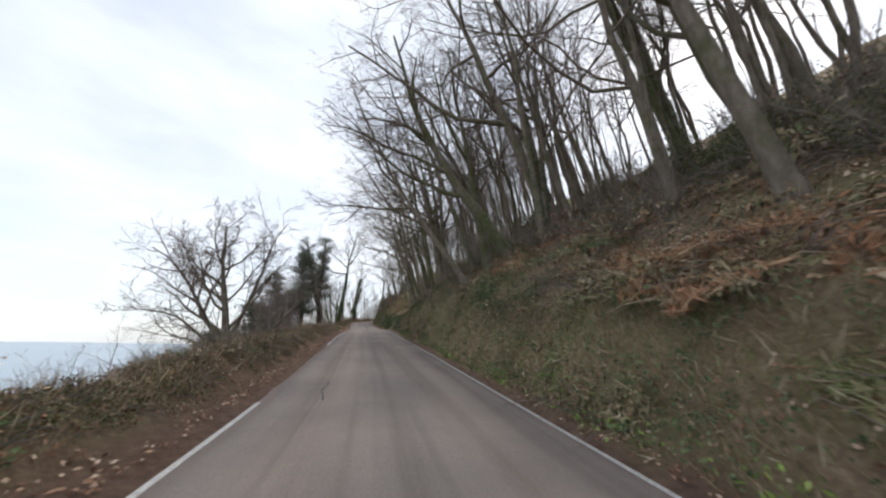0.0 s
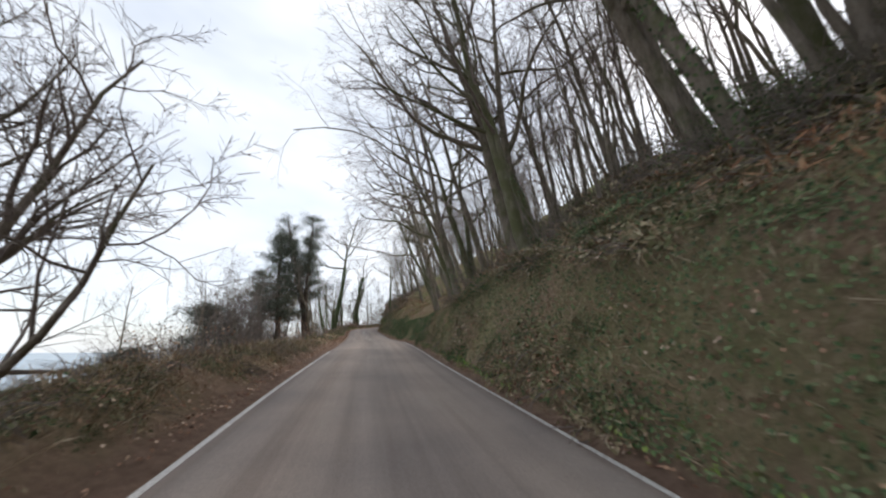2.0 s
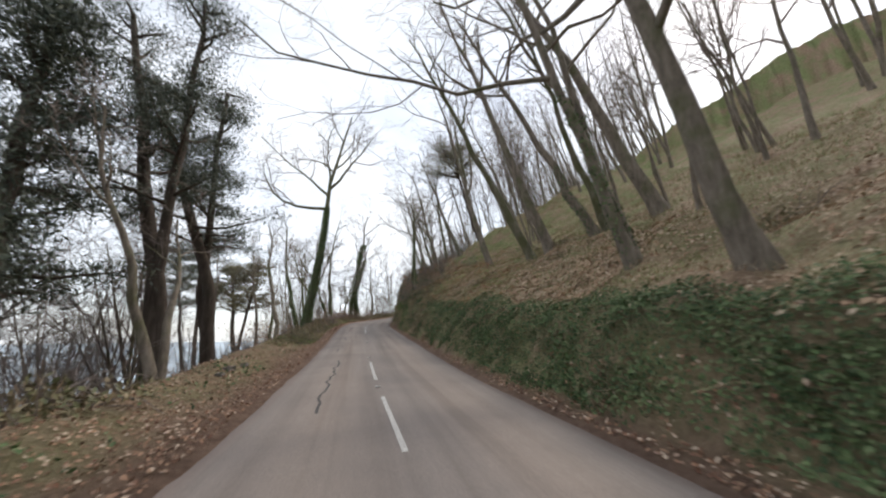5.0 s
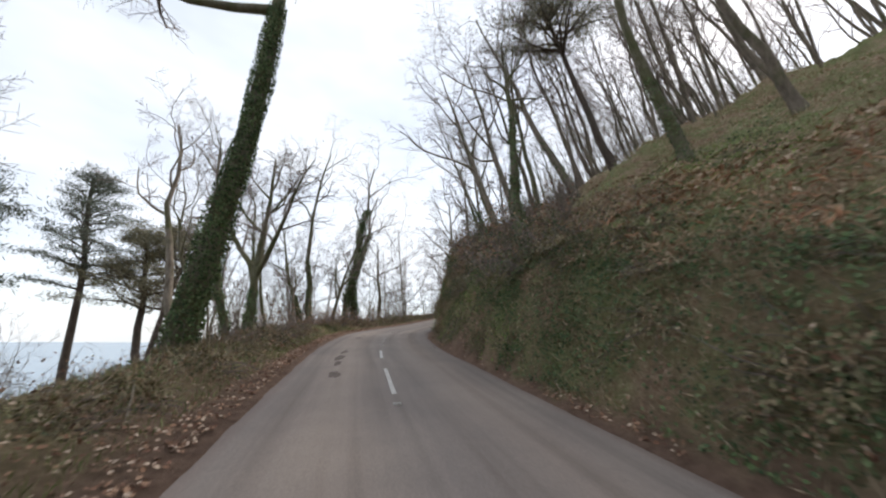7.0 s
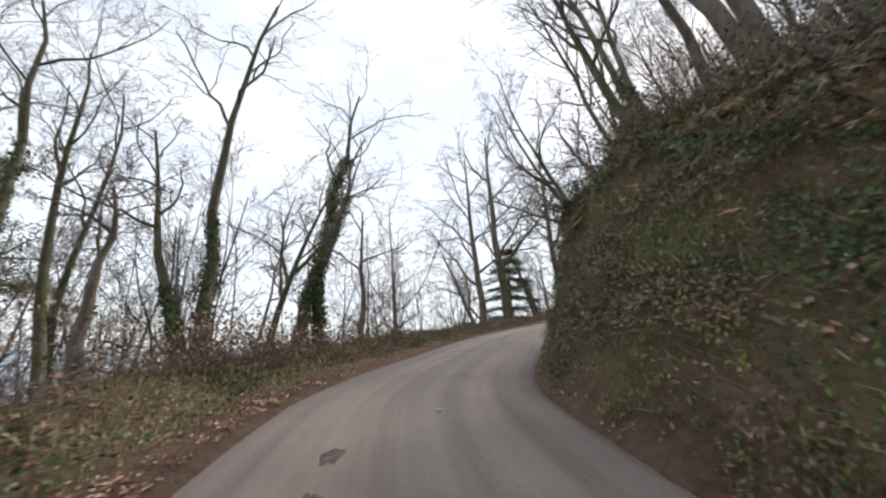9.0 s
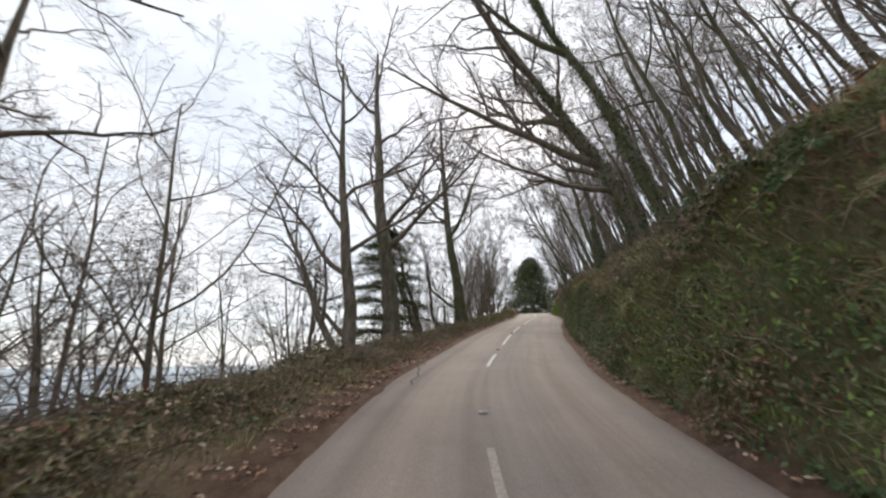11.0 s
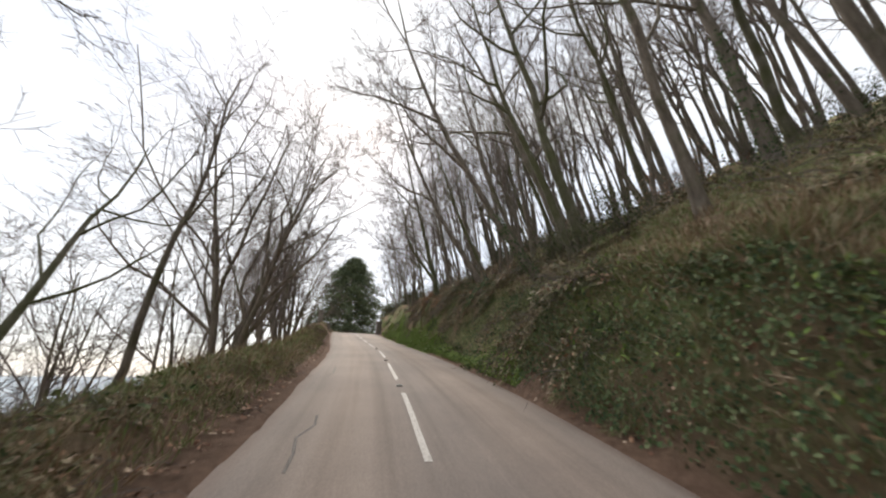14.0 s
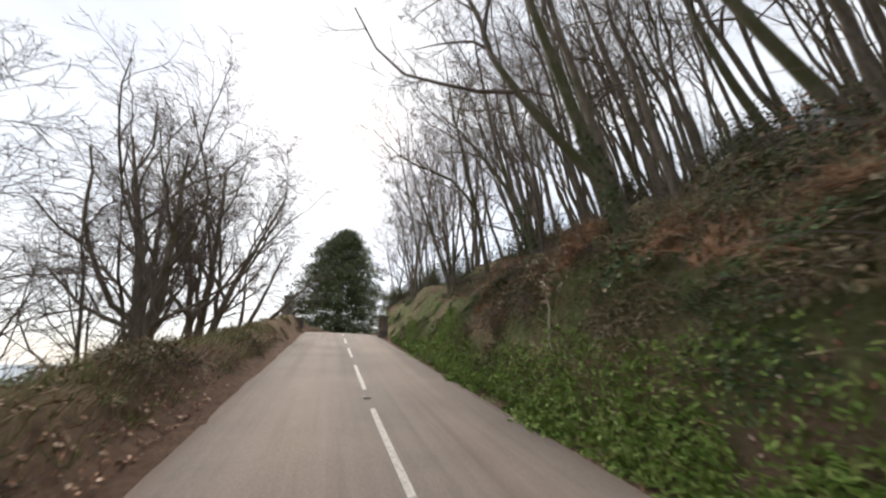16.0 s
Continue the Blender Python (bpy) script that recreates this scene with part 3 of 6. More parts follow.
def along(sticks, rng, pts, lengths, r0, r1, level, cfg):
    """Limbs that follow the points (count, points, 3), with their own branches."""
    many, n = len(pts), pts.shape[1] - 1
    rad = r0[:, None] + (r1 - r0)[:, None] * ((np.arange(n + 1) / n) ** 0.85)[None]
    sticks[level].many(pts, rad, cfg["sides"][level])
    if level + 1 >= len(cfg["segs"]):
        return
    count = cfg["kids"][level]
    dirs = np.gradient(pts, axis=1)
    dirs /= np.linalg.norm(dirs, axis=2)[..., None] + 1e-9
    u = cfg["bare"][level] + (1 - cfg["bare"][level]) * (np.arange(count)[None] + rng.uniform(0.1, 0.9, (many, count))) / count
    k = np.minimum((u * n).astype(int), n - 1)
    w = u * n - k
    row = np.arange(many)[:, None]
    at = pts[row, k] * (1 - w)[..., None] + pts[row, k + 1] * w[..., None]
    spin = rng.uniform(0, 6.28, (many, 1)) + 2.4 * np.arange(count)[None] + rng.uniform(-0.5, 0.5, (many, count))
    angle = cfg["angle"][level] * rng.uniform(0.7, 1.3, (many, count))
    d = dirs[row, k]
    ref = np.where(np.abs(d[..., 2:]) < 0.9, np.array([0, 0, 1.0]), np.array([1.0, 0, 0]))
    a = np.cross(d, ref)
    a /= np.linalg.norm(a, axis=2)[..., None] + 1e-9
    b = np.cross(d, a)
    way = d * np.cos(angle)[..., None] + (a * np.cos(spin)[..., None] + b * np.sin(spin)[..., None]) * np.sin(angle)[..., None]
    rr = (rad[row, k] * (1 - w) + rad[row, k + 1] * w) * rng.uniform(0.5, 0.75, (many, count))
    ln = lengths[:, None] * cfg["ratio"][level] * rng.uniform(0.65, 1.2, (many, count)) * (1.15 - 0.55 * u)
    rr = np.maximum(rr, cfg["tip"])
    grow(sticks, rng, at.reshape(-1, 3), way.reshape(-1, 3), ln.ravel(), rr.ravel(), np.maximum(rr * 0.3, cfg["tip"] * 0.7).ravel(), level + 1, cfg)


def clad(leaves, rng, pts, rad, count, thick, size):
    """Ivy leaves round a limb."""
    pts, rad = np.asarray(pts), np.asarray(rad)
    n = len(pts)
    u = rng.uniform(0, n - 1.001, count)
    k = u.astype(int)
    w = (u - k)[:, None]
    c = pts[k] * (1 - w) + pts[k + 1] * w
    d = pts[k + 1] - pts[k]
    d /= np.linalg.norm(d, axis=1)[:, None]
    out = np.cross(d, rng.normal(0, 1, (count, 3)))
    out /= np.linalg.norm(out, axis=1)[:, None]
    lumps = 0.55 + 0.45 * np.sin(u * 3.1 + np.arctan2(out[:, 1], out[:, 0]) * 2)
    c = c + out * (rad[k] + thick * lumps * rng.uniform(0.1, 1.0, count))[:, None]
    a = rng.normal(0, 1, (count, 3)) + np.array([0, 0, -0.8])
    a /= np.linalg.norm(a, axis=1)[:, None]
    leaves.add(c, a * (size * rng.uniform(0.6, 1.3, count))[:, None], size * 0.6 * rng.uniform(0.7, 1.2, count), out)


BROAD = dict(segs=(8, 7, 5, 3, 1), sides=(10, 7, 5, 2, 2), curl=(0.045, 0.19, 0.23, 0.25, 0.25), lift=(0.03, 0.09, 0.06, 0.04, 0.03), kids=(8, 7, 5, 8),
             bare=(0.35, 0.3, 0.2, 0.15), angle=(0.80, 0.72, 0.75, 0.7), ratio=(0.60, 0.5, 0.5, 0.5), tip=0.007)
MID = dict(BROAD, kids=(7, 6, 5, 8), sides=(9, 5, 4, 2, 2))
ROUND = dict(BROAD, kids=(10, 6, 5, 9), bare=(0.22, 0.25, 0.2, 0.15), angle=(0.62, 0.6, 0.65, 0.7), ratio=(0.72, 0.5, 0.5, 0.5), lift=(0.03, 0.13, 0.08, 0.05, 0.03))
CROOKED = dict(BROAD, kids=(6, 5, 5, 6), bare=(0.62, 0.25, 0.2, 0.15), curl=(0.1, 0.24, 0.26, 0.25, 0.25), angle=(0.8, 0.8, 0.8, 0.7), ratio=(0.42, 0.5, 0.5, 0.5), sides=(10, 6, 4, 2, 2))
REACH = dict(MID, kids=(7, 6, 5, 7), bare=(0.28, 0.3, 0.2, 0.15), angle=(1.05, 0.75, 0.75, 0.7), ratio=(0.66, 0.5, 0.5, 0.5), curl=(0.05, 0.22, 0.25, 0.25, 0.25))
SLIM = dict(segs=(10, 5, 4, 1), sides=(8, 5, 3, 2), curl=(0.05, 0.13, 0.18, 0.2), lift=(0.02, 0.10, 0.06, 0.03), kids=(14, 7, 9), bare=(0.38, 0.25, 0.15),
            angle=(0.62, 0.7, 0.7), ratio=(0.36, 0.48, 0.5), tip=0.006)
WOOD = dict(SLIM, segs=(8, 5, 3, 1), sides=(6, 4, 2, 2), kids=(10, 5, 7), curl=(0.07, 0.18, 0.22, 0.22))
BUSHY = dict(ROUND, segs=(6, 5, 3, 2, 1), sides=(6, 4, 3, 2, 2), kids=(6, 5, 4, 6))
SPARSE = dict(SLIM, kids=(9, 6, 8), bare=(0.55, 0.25, 0.15), curl=(0.07, 0.18, 0.2, 0.2), ratio=(0.3, 0.48, 0.5))


def tree(name, label, seed, height, r, cfg, x=None, y=None, stems=((0.0, 0.0, 1.0),), away=180.0, tilt=0.0, bend=0.0, bark=None, twig=None, ivy=None, group="", sink=0.2, pull=None, leans=None, limbs=()):
    """A bare tree: an Empty with trunk, crown and perhaps ivy. away: compass angle (degrees from +x) toward which it leans by tilt degrees, bending on by bend.
    stems: extra lean (degrees) along and across that way and share of the height, for each stem from the base. ivy: share of trunk, leaves, depth, leaf size.
    leans: lean toward away in degrees from foot to top, for a bowed trunk. limbs: main limbs as share of the trunk, length, compass angle, rise in degrees and radius."""
    rng = np.random.RandomState(seed)
    root = tagged(new(name), label, "tree", group)
    if x is not None:
        root.matrix_basis = Matrix.Translation((x, y, float(ground_height([x], [y])[0]) - sink))
    if pull:
        cfg = dict(cfg, pull=pull)
    trunk, n0 = Sticks(), cfg["segs"][0]
    sticks = [trunk] + [Sticks() for _ in cfg["segs"][1:]]
    leaf = Leaves() if ivy else None
    ca, sa = math.cos(radians(away)), math.sin(radians(away))
    for lx, ly, share in stems:
        several = len(stems) > 1
        rr = r * (0.55 + 0.45 * share) * (0.8 if several else 1)
        pts = [np.array([ca * lx - sa * ly, sa * lx + ca * ly, 0]) * r * 0.03 * several + np.array([0, 0, -0.4])]
        for k in range(n0 + 1):
            u = (k + 0.5) / n0
            lean = tilt + bend * (u - 0.4) if leans is None else float(np.interp(u, np.linspace(0, 1, len(leans)), leans))
            f, g = math.tan(radians(lean + lx * min(1, 0.4 + u))), math.tan(radians(ly * min(1, 0.4 + u)))
            d = unit((ca * f - sa * g, sa * f + ca * g, 1)) + rng.normal(0, cfg["curl"][0], 3) * (k > 0)
            pts.append(pts[-1] + unit(d) * height * share / n0)
        trunk.tube([pts[0], pts[0] * 0.75 + pts[1] * 0.25, pts[0] * 0.4 + pts[1] * 0.6], [rr * 1.7, rr * 1.25, rr * 0.98], cfg["sides"][0])
        top = max(rr * 0.16, 0.02)
        rad = [rr + (top - rr) * (k / (len(pts) - 1)) ** 0.85 for k in range(len(pts))]
        along(sticks, rng, np.array(pts)[None], np.array([height * share]), np.array([rr]), np.array([top]), 0, cfg)
        for share_up, long, bearing, rise, thick in limbs:
            k = min(int(share_up * (len(pts) - 1)), len(pts) - 2)
            at = pts[k] + (pts[k + 1] - pts[k]) * (share_up * (len(pts) - 1) - k)
            way = (math.cos(radians(bearing)) * math.cos(radians(rise)), math.sin(radians(bearing)) * math.cos(radians(rise)), math.sin(radians(rise)))
            grow(sticks, rng, np.array([at]), np.array([way]), np.array([float(long)]), np.array([thick]), np.array([max(0.012, thick * 0.16)]), 1, dict(cfg, kids=(cfg["kids"][0], cfg["kids"][1] + 3, *cfg["kids"][2:])))
        if ivy:
            m = max(2, int(len(pts) * ivy[0]))
            clad(leaf, rng, pts[:m], rad[:m], ivy[1], ivy[2], ivy[3])
    stem = part("trunk", trunk.mesh("trunk", bark or BARK), root)
    limb = Sticks()
    for some in sticks[2 if x is not None else 1:]:
        limb.take(some)
    if x is not None:
        for (_, sides), some in sticks[1].kept.items():
            for lines, radii in some:
                for line, rad in zip(lines, radii):
                    one = Sticks()
                    one.tube(line, rad, sides)
                    part("limb", one.mesh("limb", bark or BARK), stem)
    part("crown", limb.mesh("crown", twig or TWIG), root, "bare twiggy crown")
    if leaf:
        part("ivy", leaf.mesh("ivy", IVY), root, "dark green ivy cloak")
    return root


def tufts(leaves, rng, centres, count, spread, flat, long, wide):
    """Needle sprays round points."""
    c = np.repeat(np.asarray(centres), count, 0)
    off = rng.normal(0, 1, c.shape) * np.array([spread, spread, spread * flat])
    a = rng.normal(0, 1, c.shape) + np.array([0, 0, 0.35])
    a /= np.linalg.norm(a, axis=1)[:, None]
    n = rng.normal(0, 1, c.shape)
    leaves.add(c + off, a * (long * rng.uniform(0.6, 1.3, len(c)))[:, None], wide * rng.uniform(0.7, 1.3, len(c)), n / np.linalg.norm(n, axis=1)[:, None])


def pine(name, label, seed, x, y, height, r, crown_from, reach, clumps, away=180.0, tilt=5.0, dome=True, forks=1, flat=0.45, needle=None, ivy=None, spray=32, long=0.16, spread=0.42):
    """A pine: bare trunk, crooked boughs and clumps of needles in the upper part."""
    rng = np.random.RandomState(seed)
    root = tagged(new(name), label, "tree")
    root.matrix_basis = Matrix.Translation((x, y, float(ground_height([x], [y])[0]) - 0.2))
    trunk, boughs, green = Sticks(), Sticks(), Leaves()
    ca, sa = math.cos(radians(away)), math.sin(radians(away))
    lines = []
    for f in range(forks):
        pts, d = [np.array([0, 0, -0.3])], None
        for k in range(10):
            u = k / 9
            lean = math.tan(radians(tilt + (0 if forks == 1 else (-9 if f else 7) * (u > 0.3))))
            d = unit(np.array([ca * lean, sa * lean, 1]) + rng.normal(0, 0.05, 3))
            pts.append(pts[-1] + d * height / 10)
        rr = r * (1 if f == 0 else 0.75)
        trunk.tube(pts, [rr * 1.25] + [rr * (1 - 0.75 * k / 10) for k in range(10)], 10)
        lines.append(pts)
    tips = []
    for c in range(clumps):
        pts = lines[c % forks]
        u = crown_from + (1 - crown_from) * (c + rng.uniform(0, 1)) / clumps
        k = min(int(u * 10), 9)
        at = pts[k] + (pts[k + 1] - pts[k]) * (u * 10 - k)
        w = (u - crown_from) / (1 - crown_from)
        shape = math.sqrt(max(0.05, 1 - w ** 2)) if dome else (0.55 + 0.45 * math.sin(w * 9)) * (1.1 - w * 0.7)
        ln = reach * shape * rng.uniform(0.55, 1.1)
        spin = rng.uniform(0, 6.28)
        d = unit((math.cos(spin), math.sin(spin), 0.15 + 0.5 * w))
        line = [at]
        for q in range(5):
            d = unit(d + rng.normal(0, 0.16, 3) + np.array([0, 0, 0.05]))
            line.append(line[-1] + d * ln / 5)
        boughs.tube(line, np.linspace(0.05 + r * 0.12, 0.012, 6), 4)
        for q in (2, 3, 4, 5):
            tips += [line[q] + rng.normal(0, 0.28, 3) * (1, 1, flat) for _ in range(2 if q < 4 else 3)]
    tufts(green, rng, tips, spray, spread, flat, long, long * 0.16)
    part("trunk", trunk.mesh("trunk", PINE_BARK), root)
    tagged(part("bough_work", boughs.mesh("bough_work", PINE_BARK), root), kind="stuff")
    tagged(part("foliage", green.mesh("foliage", needle or NEEDLE), root, "dull green needle clumps"), kind="stuff")
    if ivy:
        leaf = Leaves()
        m = max(2, int(10 * ivy[0]))
        clad(leaf, rng, lines[0][:m], [r] * m, ivy[1], ivy[2], ivy[3])
        part("ivy", leaf.mesh("ivy", IVY), root, "dark green ivy cloak")
    return root


def conifer(name, label, seed, x, y, height, reach, r, tiers, first, gap=0.0, power=0.8, spray=40, per=9, spread=0.34, long=0.15):
    """A conifer with tiers of level boughs. gap: 0 for a dense cone, towards 1 for separate shelves."""
    rng = np.random.RandomState(seed)
    root = tagged(new(name), label, "tree")
    root.matrix_basis = Matrix.Translation((x, y, float(ground_height([x], [y])[0]) - 0.2))
    trunk, boughs, green = Sticks(), Sticks(), Leaves()
    trunk.tube([(0, 0, -0.3), (0.1, 0, height * 0.4), (0, 0.1, height * 0.75), (0, 0, height)], [r * 1.2, r * 0.75, r * 0.4, 0.03], 9)
    tips = []
    for k in range(tiers):
        u = first + (1 - first) * k / (tiers - 1)
        w = (u - first) / (1 - first)
        span = reach * max(0.12, (1 - w) ** power) * (0.72 + 0.28 * min(1, w * 6))
        spin = rng.uniform(0, 6.28)
        for b in range(per):
            spin += 6.28 / per + rng.uniform(-0.25, 0.25)
            ln = span * rng.uniform(0.6, 1.15)
            z = height * u + rng.uniform(-0.25, 0.25) * (1 - gap)
            line = [np.array([math.cos(spin) * ln * q / 4, math.sin(spin) * ln * q / 4, z + 0.10 * ln * math.sin(q * 0.8) - 0.03 * q * ln]) for q in range(5)]
            boughs.tube(line, np.linspace(0.06, 0.012, 5), 4)
            for q in (1.4, 2.1, 2.8, 3.4, 4.0):
                i = min(int(q), 3)
                tips.append(line[i] + (line[i + 1] - line[i]) * (q - i) + rng.normal(0, 0.14, 3) * (1, 1, 0.5))
    tufts(green, rng, tips, spray, spread, 0.16 if gap else 0.65, long, long * 0.2)
    part("trunk", trunk.mesh("trunk", PINE_BARK), root)
    tagged(part("bough_work", boughs.mesh("bough_work", PINE_BARK), root), kind="stuff")
    tagged(part("foliage", green.mesh("foliage", DARK_NEEDLE), root, "dark green needle sprays"), kind="stuff")
    return root


def stand(x, y, scale=1.0, spin=0.0, lean=0.0, toward=0.0, sink=0.15):
    """Pose of a tree on the ground: spin about its trunk, lean in degrees toward a compass angle (degrees from +x)."""
    z = float(ground_height([x], [y])[0]) - sink
    a = radians(toward)
    tilt = Matrix.Rotation(radians(lean), 4, Vector((-math.sin(a), math.cos(a), 0)))
    return Matrix.Translation((x, y, z)) @ tilt @ Matrix.Rotation(radians(spin), 4, "Z") @ Matrix.Scale(scale, 4)

HERO = dict(BROAD, kids=(4, 8, 6, 8), bare=(0.62, 0.22, 0.15, 0.1), curl=(0.035, 0.17, 0.24, 0.26, 0.25), ratio=(0.42, 0.46, 0.48, 0.5))



class Joined:
    """Copies of things gathered into one mesh for each of their parts."""

    def __init__(self):
        self.kept = {}

    def add(self, ob, m):
        for o in ob.children_recursive:
            self.kept.setdefault(o.data, []).append(np.array(m))

    def put(self, name, label, category):
        for me, poses in self.kept.items():
            co = np.empty(len(me.vertices) * 3, np.float32)
            me.vertices.foreach_get("co", co)
            co = np.c_[co.reshape(-1, 3), np.ones(len(me.vertices))]
            idx = np.empty(len(me.loops), np.int32)
            me.loops.foreach_get("vertex_index", idx)
            f = idx.reshape(len(me.polygons), -1)
            v = np.concatenate([(co @ m.T)[:, :3] for m in poses])
            f = np.concatenate([f + k * len(co) for k in range(len(poses))])
            tagged(new(name, mesh_of(name, v, f, me.materials[0])), label, category, kind="stuff")


# ---- trees below the lane ----
tree("roadside_tree", "broad open bare tree below the lane edge", 31, 9.2, 0.33, HERO, -13.0, 21.7, away=180, leans=(2, 10, 12, 6), limbs=((0.19, 9.0, 182, 60, 0.19), (0.23, 9.0, 70, 72, 0.17), (0.16, 7.4, 352, 34, 0.13), (0.24, 6.2, 176, 14, 0.10),
     (0.21, 6.4, 205, 5, 0.10), (0.30, 6.2, 182, 36, 0.12), (0.33, 5.4, 20, 46, 0.09), (0.38, 5.6, 150, 42, 0.10), (0.44, 5.4, 240, 40, 0.09), (0.48, 5.0, 175, 45, 0.09), (0.5, 4.6, 0, 50, 0.08), (0.58, 4.8, 190, 50, 0.09), (0.66, 4.4, 175, 58, 0.08), (0.7, 4.2, 30, 56, 0.08), (0.74, 4.0, 280, 55, 0.07)))
tree("slender_tree", "slender pale bare tree below the lane", 32, 11, 0.15, SLIM, -25.5, 52.0, tilt=5)
pine("dark_pine", "tall dark pine with forked trunk beside the lane", 41, -19.9, 57.4, 17.0, 0.31, 0.42, 3.4, 40, tilt=8, forks=2, dome=False, ivy=(0.25, 500, 0.1, 0.06), long=0.10, spray=60, spread=0.34)
pine("dark_pine", "dark pine with ivied trunk beside the lane", 42, -21.5, 62.4, 16.0, 0.33, 0.42, 3.4, 46, away=205, tilt=10, dome=False, forks=2, long=0.11, spray=56, spread=0.36)
pine("dark_pine", "dense dark pine among bare roadside trees", 43, -21.6, 54.0, 15.5, 0.30, 0.35, 2.7, 48, tilt=4, dome=True)
pine("low_pine", "spreading dark pine on the slope below", 44, -26.5, 50.5, 11.5, 0.26, 0.40, 3.4, 40, tilt=5)
pine("low_pine", "spreading dark pine on the slope below", 45, -27.5, 44.0, 9.0, 0.22, 0.45, 2.8, 34, tilt=5)
pine("flat_topped_pine", "tall flat-topped pine far down the slope", 46, -45.0, 94.5, 26, 0.36, 0.62, 4.6, 40, tilt=6, dome=True, flat=0.25)
pine("flat_topped_pine", "tall flat-topped pine far down the slope", 47, -36.6, 81.6, 18, 0.22, 0.6, 2.6, 26, tilt=10, flat=0.25)
pine("domed_pine", "dome-crowned pine with forked stems below the lane", 48, -40.2, 95.4, 19.8, 0.42, 0.66, 5.4, 64, tilt=2, forks=2, flat=0.4, spray=44, needle=HAZED_NEEDLE)
tree("crooked_tree", "dark crooked bare tree beside the lane", 51, 8.0, 0.22, CROOKED, -18.3, 55.6, tilt=8, stems=((8, 10, 1.0), (14, -24, 0.8)))
tree("slim_trunk", "slim bare tree beside the lane", 52, 9.0, 0.17, SPARSE, -24.9, 72.7, tilt=10)
tree("ivied_tree", "tall leaning bare tree with an ivy-clad trunk", 53, 20.0, 0.40, dict(HERO, kids=(3, 7, 6, 7), bare=(0.75, 0.25, 0.15, 0.1)), -22.9, 75.4, away=0, leans=(8, 9, 7, 2, 10, 12), ivy=(0.66, 10000, 0.12, 0.05), sink=0.8, bark=MOSSY,
     limbs=((0.55, 10.0, 180, 16, 0.17), (0.61, 8.0, 175, 56, 0.14), (0.64, 9.0, 5, 46, 0.15), (0.66, 6.0, 270, 40, 0.11), (0.72, 6.5, 170, 30, 0.10), (0.74, 6.0, 20, 30, 0.10)))
tree("ivied_tree", "crooked bare tree with ivy on its trunk", 54, 13.0, 0.27, CROOKED, -27.3, 85.4, tilt=9, bend=-8, ivy=(0.6, 1500, 0.12, 0.07), bark=MOSSY)
tree("forked_tree", "tall forked bare tree with mossy ivied trunk", 55, 9.5, 0.27, HERO, -25.5, 83.4, away=180, leans=(0, 2, -2, 0), ivy=(0.4, 1400, 0.10, 0.06), bark=MOSSY, limbs=((0.36, 7.5, 175, 70, 0.17), (0.40, 6.5, 5, 60, 0.16), (0.6, 4.5, 190, 45, 0.08), (0.7, 4.0, 20, 50, 0.07)))
tree("lopped_tree", "bare tree with a lopped limb and forked top", 551, 10.5, 0.24, HERO, -26.2, 97.2, away=0, leans=(0, 2, 14, 20), bark=MOSSY, ivy=(0.45, 900, 0.08, 0.06), limbs=((0.5, 2.6, 150, 62, 0.12), (0.56, 5.0, 175, 75, 0.10), (0.6, 5.0, 20, 48, 0.12)))
tree("slim_trunk", "slim crooked bare tree beside the lane", 56, 11.5, 0.2, CROOKED, -27.9, 88.9, tilt=8, bark=MOSSY, ivy=(0.7, 700, 0.08, 0.06))
tree("slim_trunk", "slim bare tree beside the lane", 57, 11.5, 0.17, SPARSE, -27.8, 90.3, tilt=8, bark=MOSSY)
tree("dead_tree", "short forked dead tree beside the lane", 58, 4.2, 0.17, CROOKED, -25.4, 88.2, tilt=5)
tree("forked_tree", "forked bare tree with lopped limb", 59, 15.0, 0.36, CROOKED, -26.4, 93.2, tilt=6, bend=-4, stems=((-10, 0, 1.0), (14, 4, 0.62)), bark=MOSSY, ivy=(0.5, 1100, 0.1, 0.07), sink=-0.3)
tree("ivied_tree", "leaning ivy-clad tree with few leafy twigs", 60, 18.5, 0.36, CROOKED, -27.3, 103.2, tilt=-8, bend=-8, ivy=(0.85, 5200, 0.30, 0.09))
tree("ivied_tree", "upright ivy-clad tree beside the bend", 61, 21.0, 0.42, CROOKED, -25.9, 103.9, tilt=-1, bend=-12, ivy=(0.88, 8200, 0.50, 0.10))
tree("twisted_tree", "twisted bare tree with a bulging base", 62, 10.5, 0.30, CROOKED, -22.6, 102.9, tilt=6, bend=-10, away=157)
tree("slim_trunk", "slim forked bare tree beyond the bend", 63, 18.5, 0.27, MID, -20.9, 114.2, tilt=4, away=157, stems=((0, 8, 1.0), (8, -10, 0.85)))
tree("spreading_tree", "large spreading bare tree beside the lane", 64, 16.0, 0.36, HERO, -14.4, 108.7, away=130, leans=(4, 10, 6, 2), limbs=((0.07, 10.0, 150, 30, 0.20), (0.14, 7.0, 120, 48, 0.12), (0.30, 8.0, 135, 42, 0.14), (0.36, 7.5, 320, 55, 0.12), (0.42, 7.0, 120, 55, 0.12), (0.5, 6.5, 160, 48, 0.10), (0.52, 6.0, 300, 50, 0.10), (0.6, 5.0, 220, 50, 0.09)))
